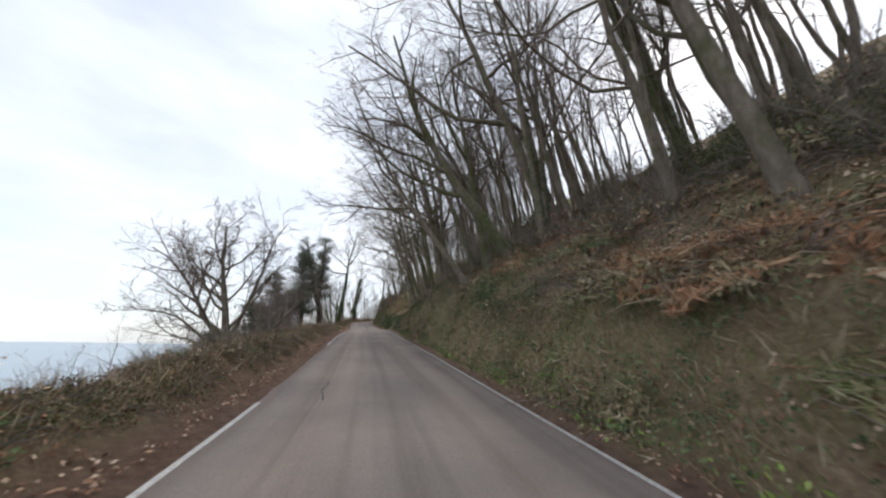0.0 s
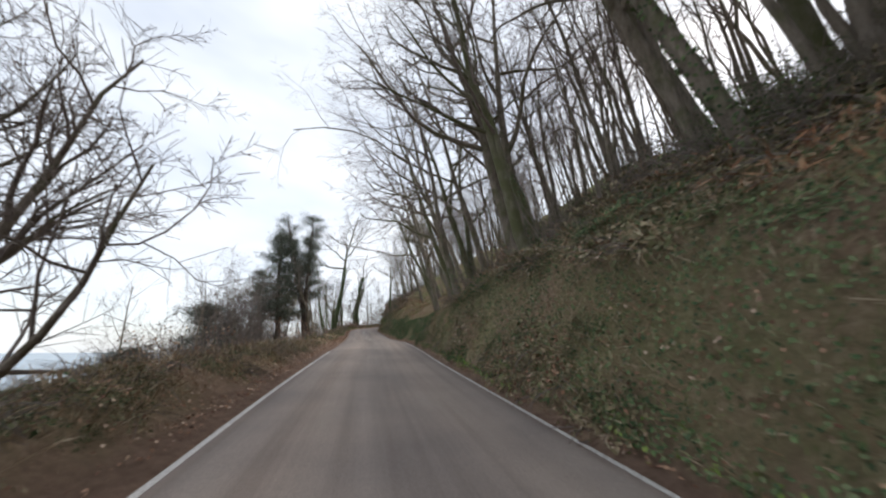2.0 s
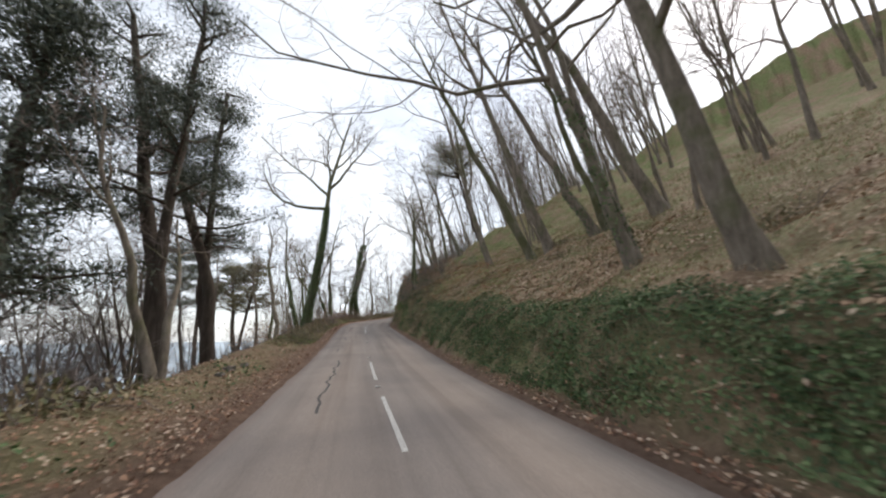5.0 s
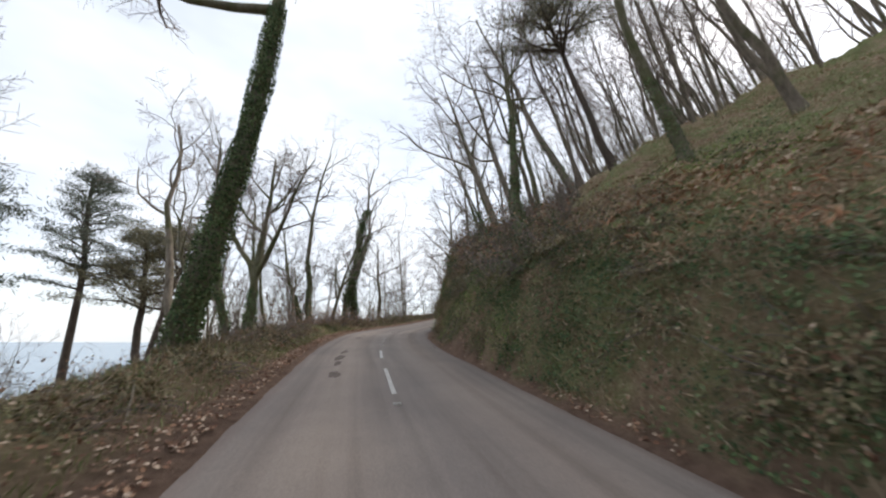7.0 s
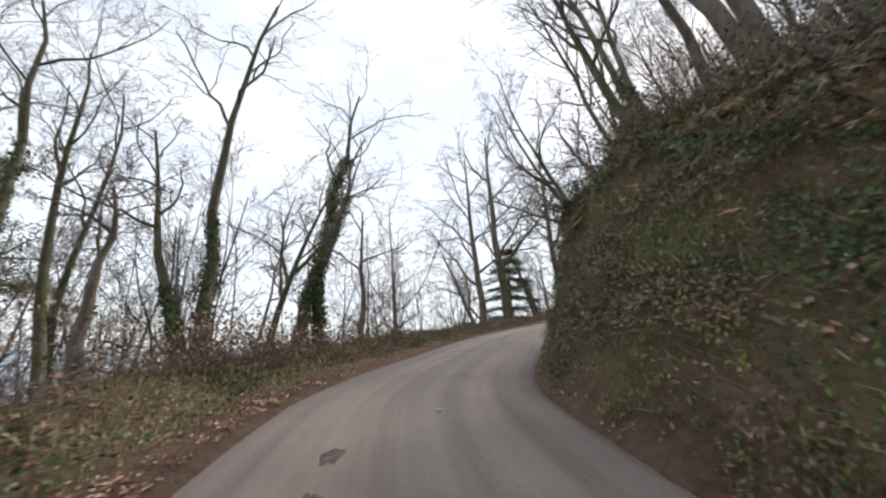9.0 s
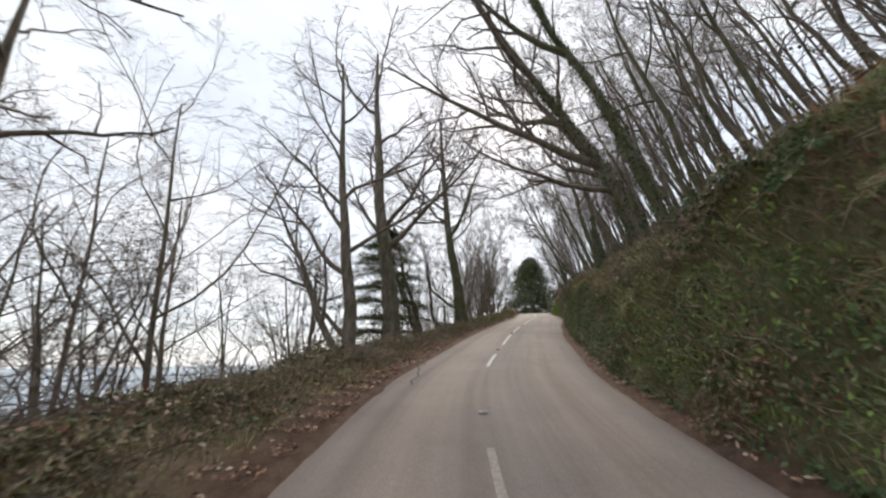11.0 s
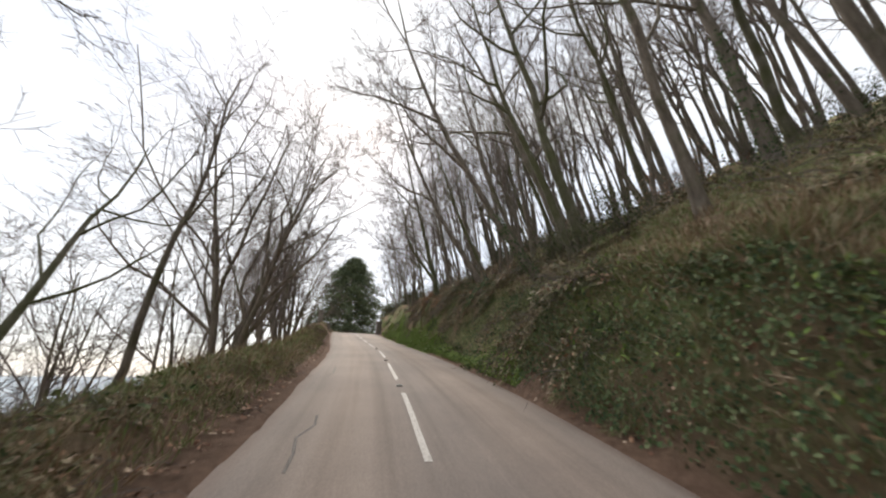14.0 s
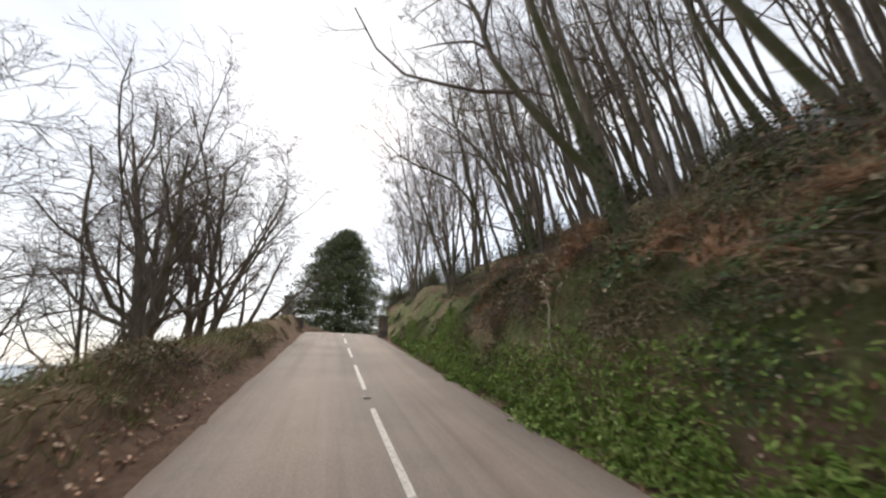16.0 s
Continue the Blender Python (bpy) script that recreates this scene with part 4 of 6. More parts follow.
tree("spreading_tree", "large bare tree with ivied trunk beside the lane", 65, 17.5, 0.48, HERO, -12.2, 109.4, away=130, leans=(4, 7, 7, 4), ivy=(0.4, 1700, 0.05, 0.045), limbs=((0.30, 7.5, 318, 38, 0.17), (0.36, 8.0, 300, 55, 0.14), (0.34, 7.0, 125, 36, 0.13), (0.42, 7.0, 140, 55, 0.12), (0.5, 6.0, 40, 50, 0.10), (0.52, 6.0, 320, 48, 0.10)))
tree("roadside_tree", "tall bare tree with a thick mossy trunk", 66, 16.0, 0.44, HERO, -5.8, 113.3, away=128, leans=(2, 5, 4, 4), bark=MOSSY, ivy=(0.25, 700, 0.06, 0.05), sink=0.5, limbs=((0.10, 5.5, 140, 8, 0.11), (0.40, 7.0, 308, 44, 0.16), (0.38, 5.0, 300, 6, 0.07),
     (0.43, 5.0, 320, 24, 0.08), (0.47, 6.5, 130, 30, 0.12), (0.52, 6.5, 122, 40, 0.11), (0.46, 5.0, 140, 12, 0.06), (0.66, 5.0, 300, 45, 0.09), (0.7, 5.0, 150, 48, 0.09), (0.75, 4.0, 60, 50, 0.07)))
tree("slim_trunk", "slim bare tree beside the lane", 67, 10.0, 0.2, SPARSE, -8.1, 113.9, tilt=14, away=150)
for k, (x, y, h, r, stems) in enumerate(((-23.6, 113.0, 16.5, 0.17, ((-4, 6, 1.0),)), (-25.6, 112.4, 15.0, 0.19, ((0, 0, 1.0), (14, 8, 0.85))), (-27.0, 107.6, 14.0, 0.19, ((0, 4, 1.0), (-8, -14, 0.9))), (-18.2, 119.6, 15.0, 0.17, ((0, 6, 1.0), (8, -8, 0.9))))):
    tree("slope_tree", "bare forked tree on the slope outside the bend", 560 + k, h, r, MID, x, y, tilt=4, away=140, stems=stems, bark=MOSSY if k % 2 else BARK, group="trees outside the bend")
conifer("cedar", "dark layered cedar behind the roadside trees", 68, -10.6, 115.2, 10.4, 3.9, 0.24, 10, 0.16, gap=0.8, power=0.42, spray=84, per=8, spread=0.31, long=0.10)
tree("leaning_tree", "leaning bare tree beside the lane", 69, 11.0, 0.34, MID, -5.2, 118.7, tilt=22, away=128)
tree("slim_trunk", "slim crooked bare tree beside the lane", 70, 9.5, 0.17, CROOKED, -5.6, 116.4, tilt=6, away=128)
tree("slim_trunk", "slim bare tree beside the lane", 71, 10.0, 0.13, SPARSE, -2.0, 119.4, tilt=-4, away=120)
tree("leaning_sapling", "leaning slender bare tree over the verge", 72, 11.0, 0.12, MID, -4.7, 117.3, away=58, leans=(16, 34, 38, 30), bark=MOSSY)
tree("many_stemmed_tree", "many-stemmed bare tree beside the lane", 73, 11.5, 0.22, ROUND, 2.8, 123.6, tilt=4, away=117, stems=((6, 6, 1.0), (-14, -6, 0.95), (-26, 10, 0.85), (16, -12, 0.8)))
tree("many_stemmed_tree", "many-stemmed bare tree with upswept twigs", 74, 8.6, 0.28, ROUND, 12.4, 133.0, tilt=5, away=117, stems=((8, 6, 1.0), (22, -10, 0.85), (-8, 8, 0.9)))
tree("many_stemmed_tree", "many-stemmed bare tree with upswept twigs", 75, 8.4, 0.26, ROUND, 14.9, 135.4, tilt=0, away=117, stems=((0, 6, 1.0), (-14, -8, 0.95), (10, 8, 0.8)))
tree("twisted_bush", "low twisted bare tree beside the wall", 76, 5.2, 0.2, CROOKED, 18.0, 137.6, tilt=-18, away=117, stems=((0, 6, 1.0), (-24, -8, 0.9), (16, 8, 0.8)))
tree("roadside_tree", "bare tree with upswept limbs below the lane", 77, 9.5, 0.26, ROUND, 14.0, 137.5, tilt=3, away=117, stems=((0, 4, 1.0), (12, -8, 0.9)))
tree("roadside_tree", "small bare tree below the lane", 78, 7.0, 0.2, MID, 8.6, 132.6, tilt=6, away=117, stems=((0, 4, 1.0), (18, -8, 0.8)))
conifer("round_conifer", "dense broad dark conifer beside the crest", 79, 42.2, 154.4, 16.4, 9.2, 0.5, 22, 0.04, power=0.52, spray=34, per=13, spread=0.42, long=0.27)

for k, (x, y, h, r, tilt) in enumerate(((-28.5, 83.1, 14, 0.30, 14), (-30.6, 86.0, 13, 0.2, 8), (-29.4, 88.8, 12, 0.15, 7), (-29.8, 93.0, 13, 0.17, 3), (-28.2, 99.4, 11, 0.14, -6))):
    tree("slim_trunk", "slim crooked bare tree among others below the lane", 120 + k, h, r, CROOKED, x, y, tilt=tilt, bark=MOSSY if k % 2 else BARK, ivy=(0.5, 500, 0.08, 0.06) if k % 2 else None)

# ---- trees on the bank above the lane ----
BANK = (
    # kind, x, y, height, radius, tilt, away, stems
    (MID, 2.8, 19.1, 15, 0.32, 9, 180, 1), (MID, 4.6, 14.6, 15, 0.26, 4, 180, 2), (REACH, 7.2, 9.6, 14, 0.24, 10, 180, 2), (REACH, 9.4, 8.4, 14, 0.30, 20, 180, 1),
    (REACH, 5.6, 15.4, 15, 0.46, 17, 180, 2), (MID, 2.4, 21.6, 14, 0.24, 20, 180, 1), (MID, 5.4, 22.2, 15, 0.24, 14, 180, 2), (REACH, 4.4, 24.6, 15, 0.42, 20, 180, 2),
    (REACH, 0.4, 33.0, 17, 0.44, 10, 180, 3), (REACH, -1.2, 40.5, 18, 0.32, 14, 180, 2), (REACH, -2.6, 47.6, 20, 0.36, 14, 180, 1), (REACH, -4.0, 52.4, 18, 0.32, 16, 180, 1),
    (REACH, -2.4, 43.6, 18, 0.26, 18, 180, 1), (REACH, -4.4, 56.2, 18, 0.28, 15, 180, 2), (REACH, -0.4, 37.2, 17, 0.26, 17, 180, 1),
    (SPARSE, -4.9, 66.1, 17, 0.32, 24, 180, 1), (SPARSE, -4.1, 65.2, 19, 0.35, 18, 180, 1), (SPARSE, -2.5, 62.6, 16, 0.28, 24, 180, 1), (SPARSE, -1.9, 62.7, 15, 0.26, 14, 180, 1),
    (SPARSE, -0.4, 60.4, 18, 0.38, 24, 180, 1), (MID, -7.0, 70.5, 15, 0.26, 16, 180, 1), (SPARSE, -6.6, 78.8, 15, 0.27, 10, 180, 1), (SPARSE, -3.0, 77.6, 15, 0.22, 20, 180, 1),
    (MID, -11.4, 87.0, 12, 0.26, 14, 175, 1), (MID, -10.3, 86.2, 12, 0.20, 8, 175, 1), (MID, -8.6, 84.6, 14, 0.26, 20, 170, 1),
    (REACH, 3.4, 107.6, 15, 0.26, 12, 150, 1), (MID, 2.0, 101.4, 15, 0.24, 10, 140, 1), (MID, 2.6, 99.4, 15, 0.22, 8, 128, 1), (MID, 6.4, 105.0, 15, 0.36, 10, 140, 1),
    (REACH, 5.9, 110.2, 15, 0.36, 12, 117, 1), (MID, 13.4, 113.8, 16, 0.34, 18, 117, 2), (REACH, 11.2, 111.4, 15, 0.40, 18, 117, 1), (MID, 24.6, 126.4, 15, 0.30, 10, 117, 2),
    (MID, 26.4, 124.2, 14, 0.28, 9, 117, 1), (MID, 24.2, 120.9, 15, 0.32, 14, 117, 1), (MID, 22.8, 119.2, 14, 0.27, 10, 117, 2), (SPARSE, 20.2, 122.2, 13, 0.20, 6, 117, 1),
    (MID, 22.0, 117.6, 16, 0.32, 10, 117, 1), (SPARSE, 22.8, 115.8, 15, 0.24, 11, 117, 1), (SLIM, 25.0, 130.4, 13, 0.18, 8, 117, 2), (SLIM, 27.4, 133.0, 12, 0.18, 8, 117, 2),
    (MID, 16.2, 112.6, 15, 0.30, 16, 117, 1), (MID, 18.4, 117.2, 14, 0.26, 14, 117, 1),
    (MID, 7.0, 6.1, 14, 0.26, 14, 180, 1), (MID, 9.8, 12.1, 15, 0.30, 12, 180, 2), (MID, 9.7, 21.2, 15, 0.28, 15, 180, 1), (SLIM, 10.6, 8.1, 15, 0.22, 10, 180, 2),
    (MID, -4.8, 98.4, 13, 0.26, 12, 150, 1), (MID, 0.9, 99.1, 15, 0.28, 10, 150, 2), (SLIM, 3.3, 98.6, 15, 0.22, 14, 150, 1), (MID, 15.5, 110.3, 15, 0.28, 16, 117, 1),
    (MID, 12.6, 106.3, 16, 0.32, 12, 117, 1), (MID, 16.4, 116.9, 14, 0.24, 16, 117, 2), (MID, 19.8, 114.6, 15, 0.28, 12, 117, 1), (MID, 1.2, 35.9, 16, 0.28, 12, 180, 1),
    (SLIM, 3.4, 35.2, 16, 0.24, 8, 180, 2), (MID, 1.2, 31.5, 15, 0.24, 16, 180, 1), (MID, 3.8, 24.4, 15, 0.22, 12, 180, 1), (SLIM, 6.1, 14.5, 15, 0.2, 15, 180, 1),
    (MID, 8.0, 103.8, 16, 0.30, 12, 150, 1), (SLIM, 14.1, 107.7, 16, 0.22, 10, 117, 2), (MID, 4.0, 103.0, 15, 0.28, 14, 150, 1), (SLIM, -5.1, 96.0, 13, 0.20, 10, 150, 1),
    (MID, -12.6, 86.4, 12, 0.22, 18, 165, 1), (SLIM, -13.4, 88.8, 11, 0.16, 14, 165, 2), (MID, -12.0, 90.6, 12, 0.22, 16, 160, 1), (SLIM, -11.0, 92.8, 12, 0.18, 14, 160, 2), (MID, -9.2, 90.4, 13, 0.24, 14, 165, 1),
    (MID, 12.2, 15.0, 16, 0.3, 14, 180, 2), (MID, 12.6, 25.5, 16, 0.3, 12, 180, 1), (MID, 17.4, 112.0, 16, 0.3, 14, 117, 1), (MID, 9.6, 107.8, 16, 0.3, 12, 130, 2))
for k, (cfg, x, y, h, r, tilt, away, n) in enumerate(BANK):
    # thinned out beyond the bend
    if y > 105 and k % 2:
        continue
    stems = ((0, 0, 1.0),) if n == 1 else ((4, 4, 1.0), (-9, -5, 0.9)) if n == 2 else ((6, 3, 1.0), (-8, 6, 0.95), (0, -9, 0.9))
    tree("bank_tree", "bare tree leaning over the lane from the bank" if tilt > 12 else "bare tree standing on the leafy bank", 200 + k, h, r if y < 96 else r * 0.62, cfg, x, y, stems=stems, tilt=tilt, away=away,
         bark=MOSSY if k % 3 == 0 else BARK, group="trees on the bank", ivy=(0.4, 500, 0.07, 0.06) if k % 4 == 1 else None,
         pull=(0.05 * math.cos(radians(away)), 0.05 * math.sin(radians(away)), 0) if cfg is REACH else None)
LEANER = dict(HERO, kids=(5, 7, 5, 8), bare=(0.5, 0.25, 0.15, 0.1))
tree("bank_tree", "ivied bare tree with long limbs over the lane", 281, 13.5, 0.19, LEANER, -9.5, 98.3, away=150, leans=(12, 30, 26, 16), ivy=(0.5, 1100, 0.06, 0.05), group="trees on the bank", limbs=((0.22, 7.0, 155, 6, 0.14), (0.32, 6.0, 120, 18, 0.11), (0.45, 6.0, 160, 35, 0.10), (0.5, 5.0, 60, 40, 0.09)))
tree("bank_tree", "ivied bare tree leaning over the lane from the bank", 282, 13.5, 0.15, LEANER, -10.4, 97.3, away=155, leans=(14, 24, 22, 14), ivy=(0.6, 1000, 0.06, 0.05), bark=MOSSY, group="trees on the bank", limbs=((0.4, 5.0, 160, 30, 0.10), (0.5, 5.0, 100, 40, 0.09)))
tree("bank_tree", "stout ivied tree with long limbs over the lane", 283, 12.5, 0.31, LEANER, -5.1, 101.0, away=140, leans=(4, 22, 34, 20), ivy=(0.36, 1300, 0.06, 0.05), group="trees on the bank", limbs=((0.24, 7.5, 140, 8, 0.14), (0.29, 7.0, 128, 18, 0.13), (0.42, 6.5, 165, 26, 0.12), (0.48, 6.0, 110, 38, 0.10), (0.5, 5.0, 20, 45, 0.10)))
tree("crooked_tree", "small crooked ivied tree on the bank", 284, 5.2, 0.13, CROOKED, -5.9, 102.3, away=140, leans=(12, -4, 8, -6), ivy=(0.6, 700, 0.07, 0.05), group="trees on the bank")
for k, (x, y, h, r, leans, limbs) in enumerate((
        (4.7, 111.3, 12.5, 0.14, (34, 30, 20, 12), ((0.35, 5.0, 125, 30, 0.07), (0.5, 4.5, 110, 45, 0.06))), (5.6, 110.5, 13.0, 0.15, (16, 18, 12, 8), ((0.45, 4.5, 120, 40, 0.07),)),
        (10.2, 115.4, 13.0, 0.17, (30, 26, 22, 14), ((0.4, 5.0, 120, 30, 0.08), (0.55, 4.5, 140, 40, 0.07))), (13.0, 119.6, 12.0, 0.15, (8, 16, 12, 10), ((0.12, 9.0, 120, 66, 0.11), (0.5, 4.5, 120, 42, 0.06))),
        (14.6, 119.4, 12.5, 0.15, (14, 10, 8, 6), ((0.4, 4.5, 125, 40, 0.07),)), (13.2, 116.2, 12.0, 0.13, (20, 22, 16, 10), ((0.45, 4.5, 115, 35, 0.06),)), (17.6, 122.0, 11.5, 0.13, (10, 14, 8, 6), ((0.2, 7.5, 118, 62, 0.09),)),
        (19.0, 124.2, 11.0, 0.12, (6, 12, 10, 8), ((0.3, 5.5, 120, 50, 0.07),)), (8.2, 112.4, 12.5, 0.13, (22, 20, 14, 10), ((0.5, 4.5, 115, 35, 0.06),)), (3.9, 16.2, 14.0, 0.36, (40, 34, 24, 14), ((0.3, 7.0, 175, 8, 0.14), (0.4, 7.0, 185, 25, 0.13), (0.5, 6.0, 150, 30, 0.1))),
        (1.5, 16.8, 12.5, 0.18, (30, 36, 30, 20), ((0.4, 6.0, 175, 20, 0.09), (0.5, 5.0, 185, 40, 0.08))), (-0.4, 27.4, 13.0, 0.26, (18, 14, 10, 10), ((0.2, 10.0, 185, 70, 0.15), (0.4, 6.0, 178, 10, 0.09), (0.5, 6.0, 172, 25, 0.09))),
        (-2.6, 35.0, 13.0, 0.24, (14, 10, 8, 8), ((0.15, 10.0, 185, 74, 0.15), (0.4, 5.5, 178, 8, 0.08), (0.5, 5.5, 182, 20, 0.08))))):
    tree("bank_tree", "bare tree leaning over the lane from the bank", 290 + k, h, r, LEANER, x, y, away=180 if y < 60 else 120, leans=leans, limbs=limbs, bark=MOSSY if k % 2 else BARK, ivy=(0.3, 500, 0.06, 0.05) if k % 3 == 0 else None, group="trees on the bank")
tree("dead_snag", "thin ivied snag with bare upright shoots", 91, 8.6, 0.26, CROOKED, -13.4, 77.7, tilt=3, ivy=(0.75, 900, 0.08, 0.06), bark=MOSSY)
pine("bank_pine", "round-headed pine on the bank top", 92, -6.4, 84.4, 12.4, 0.24, 0.70, 5.0, 40, tilt=14, flat=0.3, spray=40, spread=0.36, long=0.12, needle=HAZED_NEEDLE)

# ---- woodland behind, above and below ----
slim = [tree("woodland_tree", "slender bare woodland tree on the leafy bank", 10 + k, 14, 0.16, WOOD, group="woodland on the bank", tilt=2, stems=((0, 0, 1.0),) if k < 3 else ((4, 3, 1.0), (-6, -4, 0.9))) for k in range(5)]
used = set()
rng = np.random.RandomState(5)


def beside_road(s, o):
    return tuple(float(np.interp(s, STEP, REF[:, k]) + np.interp(s, STEP, RIGHT[:, k]) * o) for k in range(2))


def plant(k, x, y, scale, lean, toward, group=""):
    m = stand(x, y, scale, rng.uniform(0, 360), lean, toward, 0.25)
    if k not in used:
        used.add(k)
        slim[k].matrix_basis = m
        return slim[k]
    return copy_thing(slim[k], m)


wood, far_wood = 0, Joined()
while wood < 262:
    s = rng.uniform(float(station(-0.5)), float(station(20.5))) if wood < 150 else rng.uniform(float(station(-0.4)), float(station(4.6))) if wood < 188 else rng.uniform(float(station(11.0)), float(station(18.5))) if wood < 220 else rng.uniform(float(station(13.4)), float(station(19.0)))
    near = 5.5 if s < float(station(4.4)) else 9.0 if s < float(station(10.2)) else 6.0 if s < float(station(11.6)) else 7.5 if s < float(station(15.0)) else 4.0
    o = float(right_edge(np.array(s))) + near + (8.0 if wood > 219 else 0.0) + (24 if wood < 150 else 15) * rng.uniform(0, 1) ** 1.3
    x, y = beside_road(s, o)
    i, d = beside([x], [y])
    if d[0] < near + 2.5 or (float(station(6.2)) < STEP[i[0]] < float(station(9.6)) and rng.uniform() < 0.55):
        continue
    away = math.degrees(math.atan2(-RIGHT[i[0], 1], -RIGHT[i[0], 0]))
    size, lean, toward = rng.uniform(0.75, 1.25), rng.uniform(5, 17), away + rng.uniform(-25, 25)
    if wood > 10 and d[0] > near + 12:
        far_wood.add(slim[wood % 5], stand(x, y, size, rng.uniform(0, 360), lean, toward, 0.25))
    else:
        plant(wood % 5, x, y, size, lean, toward)
    wood += 1
far_wood.put("far_woodland", "slender bare trees crowding the upper slope", "woodland")
for k in range(24):
    t, e = (rng.uniform(3.0, 5.0), rng.uniform(6.0, 14.0)) if k < 18 else (rng.uniform(15.4, 17.6), rng.uniform(7.5, 14.0))
    x, y = beside_road(float(station(t)), float(right_edge(station(t))) + e)
    plant(k % 5, x, y, rng.uniform(0.85, 1.2), rng.uniform(6, 16), 180 if k < 18 else 117)
bushy = [tree("slope_tree", "round-crowned bare tree on the slope below", 130 + k, 9, 0.15, BUSHY, group="woodland below the lane", tilt=3, stems=((3, 8, 1.0), (-8, -9, 0.95), (12, 0, 0.85))) for k in range(3)]
count = 0
while count < 70:
    s = rng.uniform(float(station(5.0)), float(station(7.6))) if count < 20 else rng.uniform(float(station(5.6)), float(station(7.0))) if count < 34 else rng.uniform(float(station(10.0)), float(station(18.0)))
    o = float(left_edge(np.array(s))) - rng.uniform(6.5, 18)
    x, y = beside_road(s, o)
    i, d = beside([x], [y])
    if d[0] > -6.5:
        continue
    m = stand(x, y, rng.uniform(0.7, 1.15), rng.uniform(0, 360), rng.uniform(0, 8), rng.uniform(140, 220), 0.25)
    if count < 3:
        bushy[count].matrix_basis = m
    else:
        copy_thing(bushy[count % 3], m)
    count += 1
for k, (t, e) in enumerate(((17.2, 3.4), (17.8, 1.9), (18.2, 3.0), (18.7, 1.8), (19.2, 2.6), (19.7, 4.0), (20.3, 2.2), (21.0, 3.2), (18.4, 5.2), (20.0, 6.0))):
    x, y = beside_road(float(station(t)), float(right_edge(station(t))) + e)
    tagged(copy_thing(bushy[k % 3], stand(x, y, rng.uniform(0.75, 1.05), rng.uniform(0, 360), rng.uniform(2, 9), 117, 0.25)), "round-crowned bare tree beside the crest", "tree", "trees at the crest")
low = 0
while low < 55:
    s = rng.uniform(float(station(4.6)), float(station(10.5))) if low < 36 else rng.uniform(float(station(1.0)), float(station(19)))
    o = float(left_edge(np.array(s))) - rng.uniform(7, 32)
    x, y = beside_road(s, o)
    i, d = beside([x], [y])
    if d[0] > -8:
        continue
    t = plant(low % 5, x, y, rng.uniform(0.55, 0.95), rng.uniform(0, 10), rng.uniform(140, 220))
    tagged(t, "slender bare tree on the slope below", "tree", "woodland below the lane")
    low += 1
for k, (t, e, size) in enumerate(((15.9, 4.6, 0.75), (16.3, 6.2, 0.85), (16.7, 4.4, 0.7), (17.1, 5.6, 0.8), (17.5, 4.2, 0.7), (17.9, 5.8, 0.8), (15.6, 7.0, 0.9), (14.9, 6.4, 0.8))):
    x, y = beside_road(float(station(t)), float(left_edge(station(t))) - e)
    copy_thing(bushy[k % 3], stand(x, y, size, rng.uniform(0, 360), rng.uniform(0, 6), 128, 0.25))
for x, y, h in ((-58, 52, 0.75), (-63, 49, 0.7), (-52, 60, 0.6), (-60, 62, 0.75), (-49, 66, 0.7), (-70, 58, 0.7), (-44, 58, 0.7), (-40, 66, 0.8), (-36, 60, 0.75), (-66, 75, 0.8)):
    tagged(plant(low % 5, x, y, h, rng.uniform(0, 6), rng.uniform(0, 360)), "bare tree far down the slope", "tree", "woodland below the lane")
    low += 1

HAZEL = dict(segs=(6, 4, 2), sides=(4, 2, 2), kids=(7, 6), curl=(0.07, 0.16, 0.2), lift=(0.02, 0.06, 0.03), bare=(0.2, 0.15), angle=(0.5, 0.6), ratio=(0.42, 0.45), tip=0.005)
hazel = []
for k in range(3):
    r = np.random.RandomState(150 + k)
    hazel.append(tagged(tree("hazel_shrub", "many-stemmed bare brown hazel in the undergrowth", 150 + k, 4.6, 0.035, HAZEL, group="hazel undergrowth", stems=tuple((r.normal(0, 16), r.normal(0, 16), r.uniform(0.6, 1.0)) for _ in range(9))), category="shrub"))
rng = np.random.RandomState(55)
first_hazels = 0
for t0, t1, e0, e1, side, count in ((-0.4, 4.6, 3.6, 13.0, 1, 62), (8.6, 12.4, 2.8, 9.0, 1, 30), (12.4, 15.0, 9.0, 15.0, 1, 16), (15.0, 19.0, 5.0, 12.0, 1, 14), (5.2, 8.4, 4.2, 12.0, -1, 48), (8.6, 17.5, 6.0, 12.0, -1, 34), (6.8, 9.6, 6.0, 16.0, -1, 26)):
    for _ in range(count):
        s = rng.uniform(float(station(t0)), float(station(t1)))
        e = rng.uniform(e0, e1)
        x, y = beside_road(s, float(right_edge(np.array(s))) + e if side > 0 else float(left_edge(np.array(s))) - e)
        i, d = beside([x], [y])
        if abs(d[0]) < e0 + 1.5:
            continue
        away = math.degrees(math.atan2(-RIGHT[i[0], 1], -RIGHT[i[0], 0]))
        m = stand(x, y, rng.uniform(0.5, 1.1), rng.uniform(0, 360), rng.uniform(0, 14), away, 0.15)
        if first_hazels < 3:
            hazel[first_hazels].matrix_basis = m
            first_hazels += 1
        else:
            copy_thing(hazel[rng.randint(3)], m)

